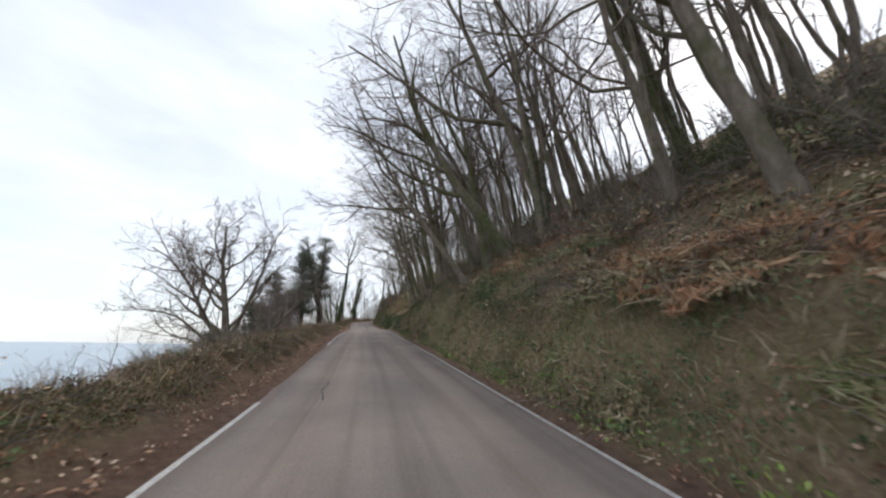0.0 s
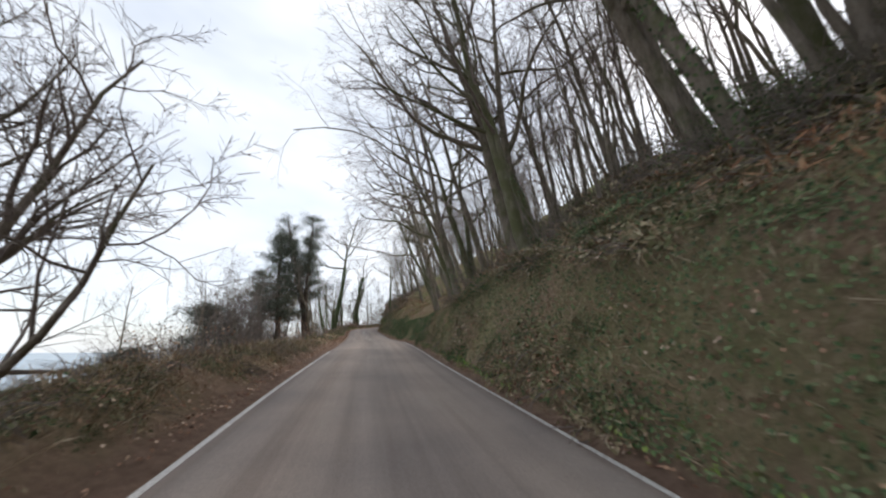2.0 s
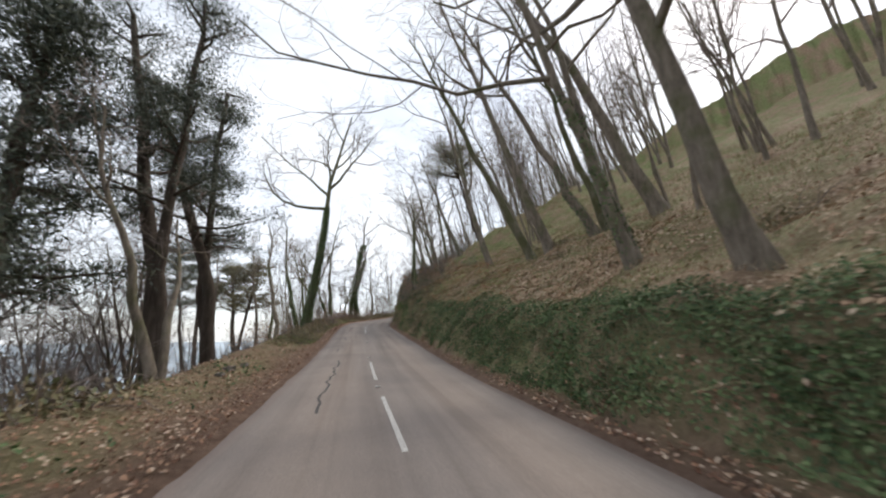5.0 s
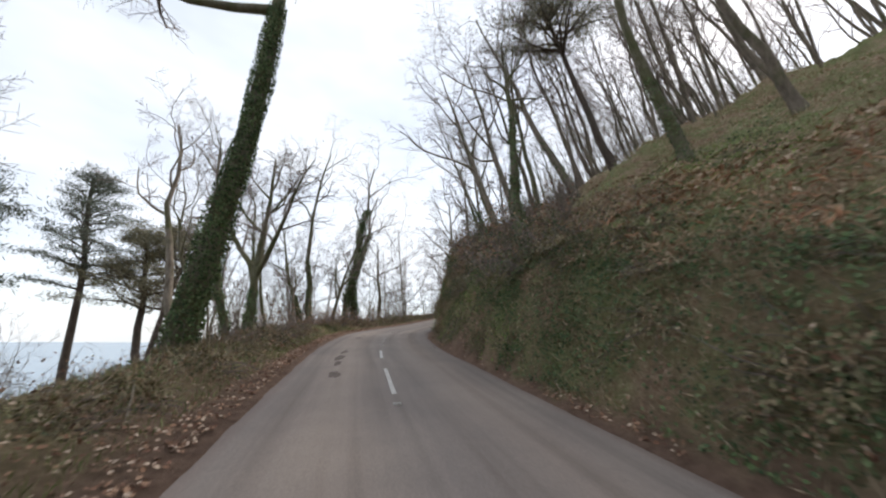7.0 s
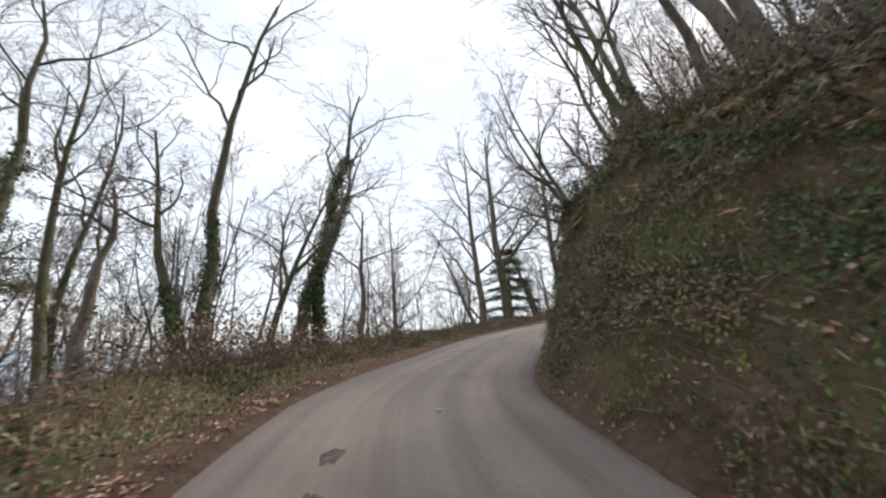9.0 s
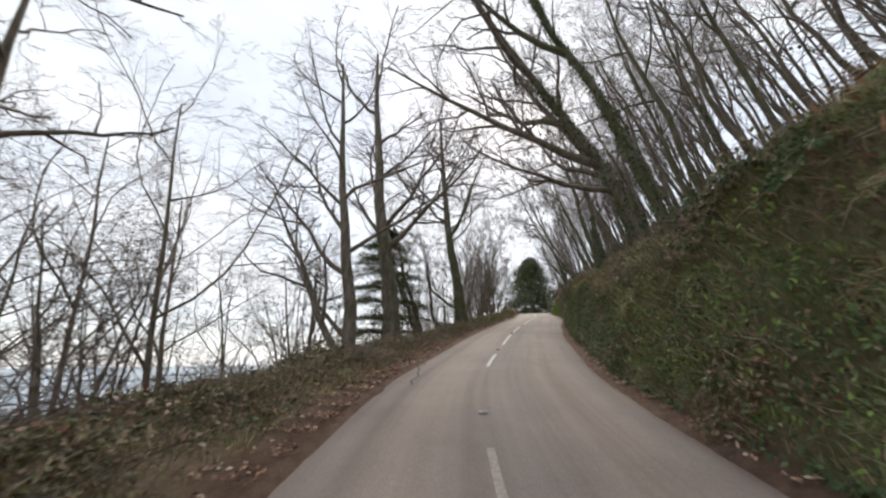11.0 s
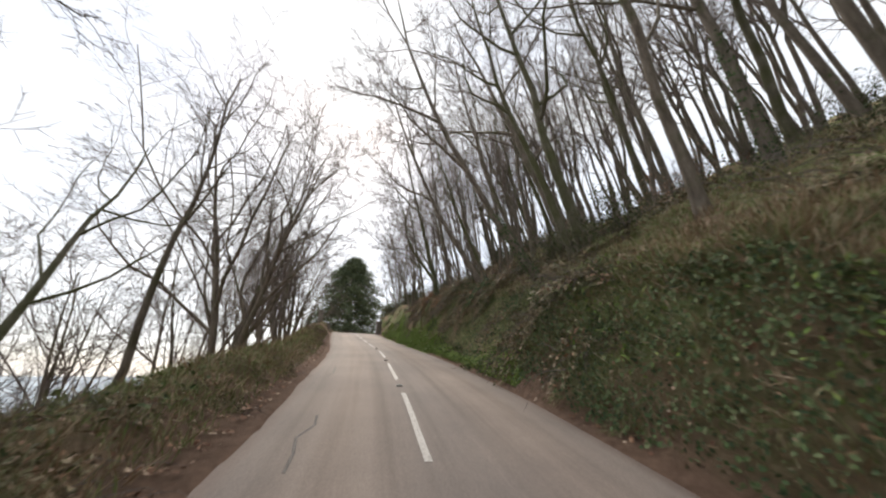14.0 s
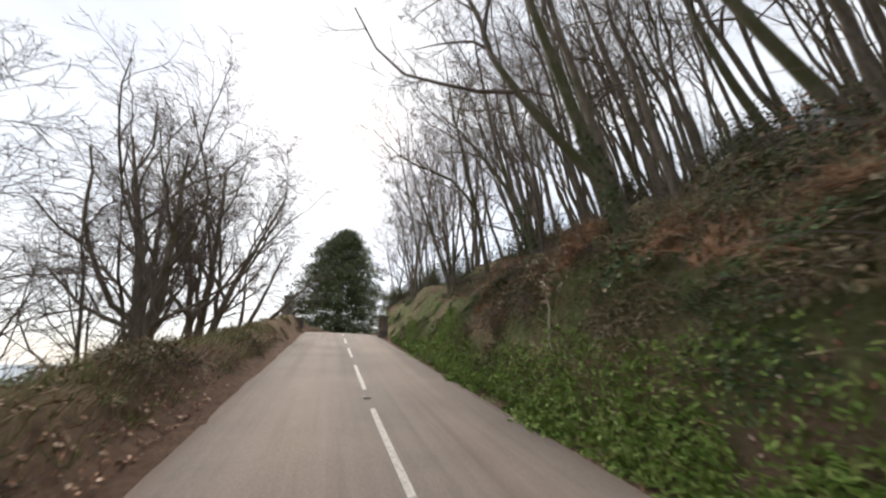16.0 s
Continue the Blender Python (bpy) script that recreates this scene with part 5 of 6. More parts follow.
# ---- undergrowth: leaves, stalks and thickets ----
def scatter(rng, count, t0, t1, e0, e1, side, bias=1.0, lift=0.0):
    """Random places on the ground beside the lane between two rows, at distances e0 to e1 from the road edge. Places and normals."""
    s = rng.uniform(float(station(t0)), float(station(t1)), count)
    e = e0 + (e1 - e0) * rng.uniform(0, 1, count) ** bias
    o = right_edge(s) + e if side > 0 else left_edge(s) - e
    x = np.interp(s, STEP, REF[:, 0]) + np.interp(s, STEP, RIGHT[:, 0]) * o
    y = np.interp(s, STEP, REF[:, 1]) + np.interp(s, STEP, RIGHT[:, 1]) * o
    z, h = ground_height(x, y), 0.25
    gxx, gyy = (ground_height(x + h, y) - z) / h, (ground_height(x, y + h) - z) / h
    n = np.stack([-gxx, -gyy, np.ones(count)], 1)
    n /= np.linalg.norm(n, axis=1)[:, None]
    p = np.stack([x, y, z], 1)
    return p, n


def patchy(rng, p, n, size, seed, keep):
    """Drops places so that the rest stand in uneven patches."""
    w = lump(p[:, 0], p[:, 1], size, seed) * 0.5 + lump(p[:, 0] + p[:, 2] * 2, p[:, 1] - p[:, 2], size * 0.35, seed + 3) * 0.35
    ok = w + rng.uniform(-0.35, 0.35, len(p)) > keep
    return p[ok], n[ok]


def spread_leaves(leaves, rng, p, n, long, wide, depth, droop, lay):
    """Leaves lying or hanging on places. lay: 1 flat on the ground, 0 any way."""
    k = len(p)
    a = rng.normal(0, 1, (k, 3)) + np.array([0, 0, -droop])
    a -= n * (a * n).sum(1)[:, None] * lay
    a /= np.linalg.norm(a, axis=1)[:, None]
    m = n + rng.normal(0, 0.55 * (1.3 - lay), (k, 3))
    m /= np.linalg.norm(m, axis=1)[:, None]
    leaves.add(p + n * (0.015 + depth * rng.uniform(0, 1, k) ** 1.5)[:, None], a * (long * rng.uniform(0.55, 1.4, k))[:, None], wide * rng.uniform(0.7, 1.3, k), m)


def blades(leaves, rng, p, n, long, wide, upright):
    k = len(p)
    a = rng.normal(0, 0.6, (k, 3)) + np.array([0, 0, upright]) + n * 0.5
    a /= np.linalg.norm(a, axis=1)[:, None]
    ln = long * rng.uniform(0.4, 1.3, k)
    m = rng.normal(0, 1, (k, 3))
    leaves.add(p + a * ln[:, None] * 0.85, a * ln[:, None], wide * rng.uniform(0.7, 1.3, k), m / np.linalg.norm(m, axis=1)[:, None])


def stuff(name, leaves, material, label, category):
    return tagged(new(name, leaves.mesh(name, material)), label, category, kind="stuff")


rng = np.random.RandomState(77)
ivy = Leaves()
for t0, t1, e0, e1, count, keep in ((0.2, 4.4, 0.9, 4.6, 26000, 0.05), (4.4, 7.0, 0.7, 2.4, 30000, -0.22), (6.8, 8.2, 0.7, 3.2, 9000, 0.05), (7.8, 9.8, 0.6, 3.4, 14000, 0.08), (9.4, 11.4, 0.6, 3.2, 12000, 0.08),
                                    (11.2, 14.6, 0.5, 1.0, 5000, 0.1), (14.4, 17.2, 1.2, 2.6, 6000, 0.1), (17, 20, 1.2, 3.0, 4000, 0.0),
                                    (-0.5, 4.5, 0.3, 2.0, 22000, -0.1), (7.0, 11.4, 0.3, 2.0, 20000, -0.05), (11.2, 15.0, 0.25, 0.95, 14000, -0.1), (14.4, 16.1, 0.2, 1.5, 8000, -0.1)):
    p, n = scatter(rng, int(count * 1.35), t0, t1, e0, e1, 1)
    p, n = patchy(rng, p, n, 2.2, 11, keep)
    spread_leaves(ivy, rng, p, n, 0.034, 0.024, 0.20, 0.8, 0.5)
p, n = scatter(rng, 9000, 0, 16, 0.9, 2.6, -1)
p, n = patchy(rng, p, n, 2.0, 21, 0.15)
spread_leaves(ivy, rng, p, n, 0.05, 0.035, 0.15, 0.2, 0.5)
stuff("bank_ivy", ivy, IVY, "dark green ivy trailing over the bank", "ivy")

litter = Leaves()
for t0, t1, e0, e1, side, count in ((-0.5, 5, 0.15, 1.2, 1, 6000), (5, 10, 0.1, 1.1, 1, 9000), (10, 17, 0.1, 1.0, 1, 6000), (4.6, 8.4, 1.8, 9.0, 1, 20000), (0, 4.6, 2.5, 8.0, 1, 12000), (8, 12, 3, 9, 1, 8000), (12, 17, 2.5, 9, 1, 9000),
                                    (-0.5, 4.5, 0.2, 3.0, -1, 14000), (4.5, 8.2, 0.1, 3.2, -1, 14000), (8.2, 13.0, 0.15, 3.2, -1, 22000), (13, 17, 0.15, 2.4, -1, 9000)):
    p, n = scatter(rng, count, t0, t1, e0, e1, side, 1.2)
    p, n = patchy(rng, p, n, 1.7, 31, -0.25)
    spread_leaves(litter, rng, p, n, 0.034, 0.023, 0.03, 0.0, 0.75)
p, n = scatter(rng, 36000, 4.4, 8.4, 1.7, 9.0, 1)
p, n = patchy(rng, p, n, 2.3, 36, 0.0)
pale = Leaves()
q, m = scatter(rng, 9000, 4.4, 9.0, 9, 20, 1)
p, n = np.r_[p, q], np.r_[n, m]
q, m = scatter(rng, 5000, 7.8, 10.0, 1.5, 6.0, 1)
p, n = np.r_[p, q], np.r_[n, m]
q, m = scatter(rng, 52000, 5.8, 8.4, 1.8, 8.5, 1)
q, m = patchy(rng, q, m, 2.6, 39, 0.05)
p, n = np.r_[p, q], np.r_[n, m]
q, m = scatter(rng, 12000, -0.4, 3.0, 1.6, 6.5, 1)
q, m = patchy(rng, q, m, 1.9, 38, 0.05)
p, n = np.r_[p, q], np.r_[n, m]
spread_leaves(pale, rng, p, n, 0.058, 0.040, 0.06, 0.0, 0.7)
stuff("dry_leaves", pale, PALE_LEAF, "pale dry leaves drifted on the open bank", "leaves")
stuff("fallen_leaves", litter, DEAD_LEAF, "brown fallen leaves drifted along verge and bank", "leaves")

straw = Leaves()
for t0, t1, e0, e1, side, count, long in ((-0.5, 4.5, 0.8, 7.0, 1, 30000, 0.20), (6.5, 12, 1.0, 6, 1, 20000, 0.20), (11.2, 15, 0.9, 2.4, 1, 18000, 0.20), (12, 17, 1.0, 8, 1, 34000, 0.18), (-0.5, 4.5, 0.9, 4.0, -1, 14000, 0.20),
                                          (7.5, 12, 1.2, 4.5, -1, 10000, 0.18), (12, 18, 0.45, 3.6, -1, 17000, 0.17), (4.6, 7.5, 2.0, 8, 1, 8000, 0.14), (4.4, 9.4, 8, 22, 1, 16000, 0.24), (0, 4.4, 7, 18, 1, 9000, 0.22), (8.0, 11.2, 0.9, 3.0, 1, 12000, 0.16), (7.8, 9.8, 1.2, 6.0, 1, 10000, 0.2),
                                          (-0.5, 4.5, 0.3, 2.2, 1, 16000, 0.16), (6.8, 11.4, 0.3, 2.2, 1, 16000, 0.16), (11.2, 15.0, 0.3, 1.4, 1, 16000, 0.16), (14.4, 17.0, 0.8, 2.4, 1, 9000, 0.16)):
    p, n = scatter(rng, count, t0, t1, e0, e1, side)
    p, n = patchy(rng, p, n, 2.6, 41, -0.1)
    blades(straw, rng, p, n, long, 0.007, 0.5)
stuff("dead_stalks", straw, STRAW, "straw-coloured dead grass and bracken stalks", "dead grass")

grass = Leaves()
for t0, t1, e0, e1, side, count, long in ((-0.5, 4.6, 0.5, 2.0, 1, 9000, 0.10), (5.5, 8.8, 1.6, 9.0, 1, 26000, 0.10), (7.6, 12, 0.4, 1.3, 1, 10000, 0.10), (11.3, 17, 1.0, 9.0, 1, 60000, 0.12), (11.3, 15.2, 0.7, 2.2, 1, 24000, 0.14), (12, 16, 0.4, 1.2, 1, 8000, 0.10),
                                          (6.8, 10.4, 0.6, 2.6, -1, 18000, 0.09), (11, 17, 0.6, 3.0, -1, 14000, 0.10), (14, 18.0, 0.35, 2.2, -1, 14000, 0.11), (4.8, 9.4, 9, 22, 1, 20000, 0.18), (12, 17.5, 9, 20, 1, 12000, 0.18), (8.2, 11, 0.5, 2.6, 1, 9000, 0.14), (11.2, 15.2, 0.3, 1.5, 1, 22000, 0.16), (-0.5, 4.5, 0.3, 2.0, 1, 9000, 0.12)):
    p, n = scatter(rng, count, t0, t1, e0, e1, side)
    p, n = patchy(rng, p, n, 2.4, 51, -0.15)
    blades(grass, rng, p, n, long, 0.006, 1.0)
stuff("rough_grass", grass, GRASS, "rough green grass on bank and verge", "grass")

lush = Leaves()
for t0, t1, e0, e1, count, keep in ((16.0, 18.5, 0.12, 0.72, 26000, -0.45), (15.0, 16.0, 0.1, 0.5, 5000, -0.1), (13.4, 14.8, 0.5, 1.4, 4000, 0.05), (10.2, 12.2, 0.5, 1.3, 5000, 0.05), (1.0, 3.6, 0.2, 0.6, 2600, 0.15), (0, 1.6, 0.2, 0.7, 1400, 0.15), (8, 10, 0.35, 0.9, 3000, 0.15), (6.4, 8.4, 3.5, 9.5, 9000, 0.1)):
    p, n = scatter(rng, count, t0, t1, e0, e1, 1)
    p, n = patchy(rng, p, n, 1.6, 61, keep)
    spread_leaves(lush, rng, p, n, 0.045, 0.017, 0.26, -0.9, 0.1)
stuff("verge_plants", lush, LUSH, "fresh green leafy plants crowding the verge", "plants")

bracken = Leaves()
for t0, t1, e0, e1, count, keep in ((-0.5, 2.4, 1.8, 7.5, 9000, 0.0), (2.4, 4.4, 2.5, 6.0, 3500, 0.1), (6.6, 8.6, 1.8, 6.0, 6000, 0.05), (9.2, 11.5, 1.0, 7, 8000, 0.05)):
    p, n = scatter(rng, count, t0, t1, e0, e1, 1)
    p, n = patchy(rng, p, n, 1.9, 71, keep)
    spread_leaves(bracken, rng, p, n, 0.12, 0.018, 0.45, 0.2, 0.1)
stuff("dead_bracken", bracken, BRACKEN, "collapsed reddish-brown bracken on the bank", "bracken")


def thicket(seed, leaves_per):
    """A bramble thicket: arching bare stems with a few leaves left."""
    r = np.random.RandomState(seed)
    root = tagged(new("bramble_thicket"), "tangled brown bramble thicket on the bank", "shrub", "thickets")
    stems, leaf = Sticks(), Leaves()
    for _ in range(27):
        q = r.uniform(0, 6.28)
        d = unit((math.cos(q) * 0.7, math.sin(q) * 0.7, 1.2 + r.uniform(0, 0.8)))
        at = np.array([r.normal(0, 0.55), r.normal(0, 0.55), -0.15])
        line = [at]
        for k in range(4):
            d = unit(d + r.normal(0, 0.2, 3) + np.array([0, 0, -0.22]))
            line.append(line[-1] + d * r.uniform(0.3, 0.5))
        stems.tube(line, np.linspace(0.014, 0.004, 5), 2)
        for k in (2, 3):
            e = unit(d + r.normal(0, 0.7, 3))
            stems.tube([line[k], line[k] + e * 0.25, line[k] + e * 0.5 + np.array([0, 0, -0.06])], [0.007, 0.005, 0.003], 2)
        pick = np.array(line)[r.randint(1, 5, leaves_per)] + r.normal(0, 0.12, (leaves_per, 3))
        a, n = r.normal(0, 1, (leaves_per, 3)), r.normal(0, 1, (leaves_per, 3))
        leaf.add(pick, a / np.linalg.norm(a, axis=1)[:, None] * 0.042, np.full(leaves_per, 0.027), n / np.linalg.norm(n, axis=1)[:, None])
    tagged(part("stem_tangle", stems.mesh("stem_tangle", TWIG), root), kind="stuff")
    tagged(part("leafage", leaf.mesh("leafage", IVY if seed % 2 else DEAD_LEAF), root, "last clinging leaves"), kind="stuff")
    return root


def evergreen(seed):
    """A dense evergreen shrub: forked stems under a ragged mass of leaves."""
    r = np.random.RandomState(seed)
    root = tagged(new("evergreen_shrub"), "dense dark evergreen shrub on the bank", "shrub", "evergreen shrubs")
    stems, leaf = Sticks(), Leaves()
    tips = []
    for _ in range(26):
        q = r.uniform(0, 6.28)
        d = unit((math.cos(q) * 0.55, math.sin(q) * 0.55, 1.0))
        line = [np.array([r.normal(0, 0.25), r.normal(0, 0.25), -0.2])]
        for k in range(5):
            d = unit(d + r.normal(0, 0.22, 3) + np.array([0, 0, 0.04]))
            line.append(line[-1] + d * r.uniform(0.28, 0.6))
        stems.tube(line, np.linspace(0.03, 0.008, 6), 3)
        tips += line[2:]
    c = np.repeat(np.array(tips), 20, 0)
    c = c + r.normal(0, 0.25, c.shape)
    a, n = r.normal(0, 1, c.shape), r.normal(0, 1, c.shape)
    leaf.add(c, a / np.linalg.norm(a, axis=1)[:, None] * (0.055 * r.uniform(0.6, 1.4, len(c)))[:, None], np.full(len(c), 0.026), n / np.linalg.norm(n, axis=1)[:, None])
    tagged(part("stem_tangle", stems.mesh("stem_tangle", TWIG), root), kind="stuff")
    tagged(part("leafage", leaf.mesh("leafage", EVERGREEN), root, "dull evergreen leaves"), kind="stuff")
    return root


def mound(name, label, category, group, seed, wide, high, leafage, stalks, stem_material):
    """A low clump over the ground: a lumpy heap of leaves of one or two kinds and stalks that stick out of it. leafage: material, count, length, width, droop."""
    r = np.random.RandomState(seed)
    root = tagged(new(name), label, category, group)
    for k, (material, count, long, broad, droop) in enumerate(leafage):
        leaf = Leaves()
        q, rad = r.uniform(0, 6.28, count), np.sqrt(r.uniform(0, 1, count)) * (1 + 0.25 * r.normal(0, 0.5, count))
        ragged_edge = 1 + 0.25 * np.sin(3 * q + seed) + 0.15 * np.sin(5 * q + 2 * seed)
        x, y = wide * rad * ragged_edge * np.cos(q), wide * rad * ragged_edge * np.sin(q)
        lumpy = 0.72 + 0.38 * np.sin(x * 7 / wide + seed) * np.cos(y * 6 / wide + k)
        z = high * np.clip(1 - rad ** 2, 0, 1) * lumpy * r.uniform(0.35, 1.08, count)
        out = np.stack([x / wide, y / wide, np.full(count, 0.7)], 1) + r.normal(0, 0.35, (count, 3))
        out /= np.linalg.norm(out, axis=1)[:, None]
        a = r.normal(0, 0.7, (count, 3)) + np.array([0, 0, -droop]) + np.stack([x, y, 0 * x], 1) / wide * 0.6
        a /= np.linalg.norm(a, axis=1)[:, None]
        leaf.add(np.stack([x, y, z], 1), a * (long * r.uniform(0.55, 1.4, count))[:, None], broad * r.uniform(0.7, 1.3, count), out)
        tagged(part("leafage" if k == 0 else "dead_leafage", leaf.mesh("leafage", material), root), kind="stuff")
    stems = Sticks()
    for _ in range(stalks):
        q, o = r.uniform(0, 6.28), wide * 0.8 * math.sqrt(r.uniform(0, 1))
        at = np.array([math.cos(q) * o, math.sin(q) * o, 0])
        d = unit((math.cos(q) * 0.8, math.sin(q) * 0.8, r.uniform(0.5, 1.6)))
        line = [at]
        for k in range(4):
            d = unit(d + r.normal(0, 0.22, 3) + np.array([0, 0, -0.30]))
            line.append(line[-1] + d * high * r.uniform(0.35, 0.7))
        stems.tube(line, np.linspace(0.010, 0.003, 5), 2)
    tagged(part("stem_tangle", stems.mesh("stem_tangle", stem_material), root), kind="stuff")
    return root


def strew(kinds, limits, rng, zones):
    """Clumps over the bank, leaning with its face: things of their own near the lane, joined further off.
    zones: rows, distances from the road edge, side, count, smallest and largest size, which kinds. limits: things of each kind."""
    spots, rest = [[] for _ in kinds], Joined()
    for t0, t1, e0, e1, side, count, small, large, pick in zones:
        p, n = scatter(rng, count, t0, t1, e0, e1, side)
        for at, nn in zip(p, n):
            up = Vector(nn * 0.65 + np.array([0, 0, 0.35])).normalized()
            turn = up.to_track_quat("Z", "Y").to_matrix().to_4x4() @ Matrix.Rotation(rng.uniform(0, 6.28), 4, "Z")
            sz = rng.uniform(small, large)
            m = Matrix.Translation(Vector(at) - up * 0.08) @ turn @ Matrix.Diagonal((sz, sz * rng.uniform(0.75, 1.3), sz * rng.uniform(0.7, 1.2), 1))
            spots[pick[rng.randint(len(pick))]].append((float(rng.uniform(0, 0.5) + e0), m))
    for ob, some, most in zip(kinds, spots, limits):
        some.sort(key=lambda q: q[0])
        for k, (_, m) in enumerate(some):
            if k == 0:
                ob.matrix_basis = m
            elif k < most:
                copy_thing(ob, m)
            else:
                rest.add(ob, m)
    rest.put("undergrowth", "mixed brown and green undergrowth on the bank", "undergrowth")


clumps = [
    mound("ivy_clump", "dark green ivy heaped over the bank", "ivy", "clumps on the bank", 601, 0.85, 0.42, ((IVY, 760, 0.038, 0.028, 0.9), (DEAD_LEAF, 40, 0.05, 0.03, 0.6)), 10, STRAW),
    mound("ivy_clump", "dark green ivy heaped over the bank", "ivy", "clumps on the bank", 602, 1.0, 0.36, ((EVERGREEN, 760, 0.040, 0.026, 0.8), (STRAW, 90, 0.12, 0.008, 0.5)), 14, STRAW),
    mound("bramble_clump", "brown and olive bramble heap on the bank", "bramble", "clumps on the bank", 603, 0.95, 0.55, ((BRAMBLE, 560, 0.055, 0.030, 0.5), (STRAW, 200, 0.16, 0.007, 0.2)), 34, TWIG),
    mound("bramble_clump", "brown and olive bramble heap on the bank", "bramble", "clumps on the bank", 604, 1.1, 0.5, ((BRAMBLE, 620, 0.05, 0.028, 0.5), (DEAD_LEAF, 160, 0.06, 0.03, 0.3)), 40, TWIG),
    mound("grass_tussock", "drooping tussock of straw and green grass", "grass", "clumps on the bank", 605, 0.5, 0.26, ((GRASS, 420, 0.15, 0.007, 0.5), (STRAW, 220, 0.17, 0.007, 0.6)), 6, STRAW),
    mound("grass_tussock", "drooping tussock of straw and green grass", "grass", "clumps on the bank", 606, 0.6, 0.22, ((GRASS, 520, 0.13, 0.007, 0.8), (STRAW, 320, 0.15, 0.007, 0.8)), 6, STRAW),
    mound("bracken_heap", "collapsed heap of rust-brown dead bracken", "bracken", "clumps on the bank", 607, 0.9, 0.5, ((BRACKEN, 620, 0.12, 0.014, 0.5), (STRAW, 260, 0.2, 0.008, 0.2)), 30, STRAW),
    mound("leafy_clump", "fresh green leafy clump on the verge", "plants", "clumps on the bank", 608, 0.55, 0.38, ((LUSH, 620, 0.060, 0.020, -0.3), (LUSH, 160, 0.15, 0.009, -0.6)), 4, STRAW)]
strew(clumps, (110, 110, 120, 120, 130, 130, 80, 110), np.random.RandomState(610), (
    (-0.5, 1.2, 1.6, 5.0, 1, 44, 0.6, 1.3, (6, 6, 2, 3)), (-0.5, 1.2, 0.4, 1.7, 1, 36, 0.5, 1.0, (2, 0, 4, 2)), (-0.5, 4.4, 4.5, 13.0, 1, 130, 0.8, 1.8, (2, 3, 1, 2)), (0.9, 2.6, 0.4, 4.6, 1, 70, 0.6, 1.2, (0, 0, 2, 3, 1)),
    (2.4, 4.5, 0.4, 5.0, 1, 130, 0.6, 1.3, (1, 2, 3, 3, 0)), (4.4, 7.0, 0.55, 1.8, 1, 90, 0.5, 1.0, (0, 0, 0, 1)), (4.6, 8.0, 2.0, 9.0, 1, 30, 0.4, 0.9, (4, 2, 5)), (6.9, 8.6, 0.5, 2.0, 1, 34, 0.4, 0.9, (2, 0, 5)),
    (7.6, 9.0, 1.4, 4.0, 1, 34, 0.5, 1.1, (3, 2, 5)), (8.8, 11.4, 0.5, 2.0, 1, 46, 0.4, 0.9, (2, 3, 0)), (8.8, 11.6, 1.8, 6.0, 1, 60, 0.7, 1.4, (2, 3, 6, 1)), (11.2, 12.4, 0.4, 3.5, 1, 50, 0.5, 1.1, (2, 3, 4, 0)),
    (12.0, 15.0, 0.25, 0.75, 1, 90, 0.3, 0.6, (0, 5, 4, 0)), (12.0, 15.2, 0.95, 2.4, 1, 130, 0.5, 1.0, (4, 5)), (12.0, 15.4, 2.0, 8.5, 1, 170, 0.7, 1.5, (4, 5, 5, 4, 5, 2)), (14.6, 16.1, 0.35, 1.4, 1, 64, 0.5, 1.0, (0, 1, 2, 3)), (15.4, 17.2, 0.95, 2.0, 1, 44, 0.5, 0.9, (6, 6, 2, 1)), (16.0, 18.0, 0.12, 0.55, 1, 100, 0.55, 1.05, (7, 7, 7, 7, 7, 4)), (16.0, 18.0, 0.6, 1.0, 1, 30, 0.4, 0.8, (0, 1, 2)), (15.0, 16.0, 0.2, 0.5, 1, 20, 0.4, 0.7, (7, 4, 0)),
    (15.6, 17.4, 1.1, 2.2, 1, 36, 0.6, 1.1, (6, 3, 0)), (15.0, 18.0, 2.0, 8.0, 1, 60, 0.7, 1.4, (4, 2, 3)), (0.6, 3.4, 0.25, 0.7, 1, 16, 0.35, 0.7, (7, 4)), (10.4, 12.6, 0.25, 0.7, 1, 18, 0.35, 0.7, (7, 4)),
    (-0.5, 4.5, 1.1, 2.2, -1, 140, 0.4, 0.75, (2, 3, 3, 1)), (-0.5, 4.5, 2.4, 5.0, -1, 50, 0.6, 1.1, (6, 3, 2)), (6.6, 8.4, 1.3, 2.6, -1, 26, 0.4, 0.8, (2, 1, 4)), (8.4, 12.4, 1.6, 3.2, -1, 80, 0.5, 1.0, (2, 3, 3, 1)),
    (12.2, 17.5, 0.5, 1.6, -1, 120, 0.35, 0.7, (4, 5, 5, 2)), (12.2, 14.6, 1.6, 4.0, -1, 30, 0.5, 0.9, (3, 2, 5)), (11.0, 14.0, 0.9, 2.2, -1, 80, 0.35, 0.65, (2, 3, 1, 2)), (4.6, 8.4, 3.0, 8.0, -1, 50, 0.7, 1.3, (2, 3)), (17.0, 21.0, 0.3, 3.2, 1, 70, 0.5, 1.0, (0, 1, 2, 7)), (16.8, 20.5, 0.3, 2.2, -1, 70, 0.35, 0.75, (4, 2, 5)),
    (8.3, 11.4, 0.35, 1.7, 1, 70, 0.4, 0.9, (2, 3, 2, 0)), (6.8, 8.6, 0.4, 1.7, 1, 30, 0.35, 0.8, (2, 3, 0))))

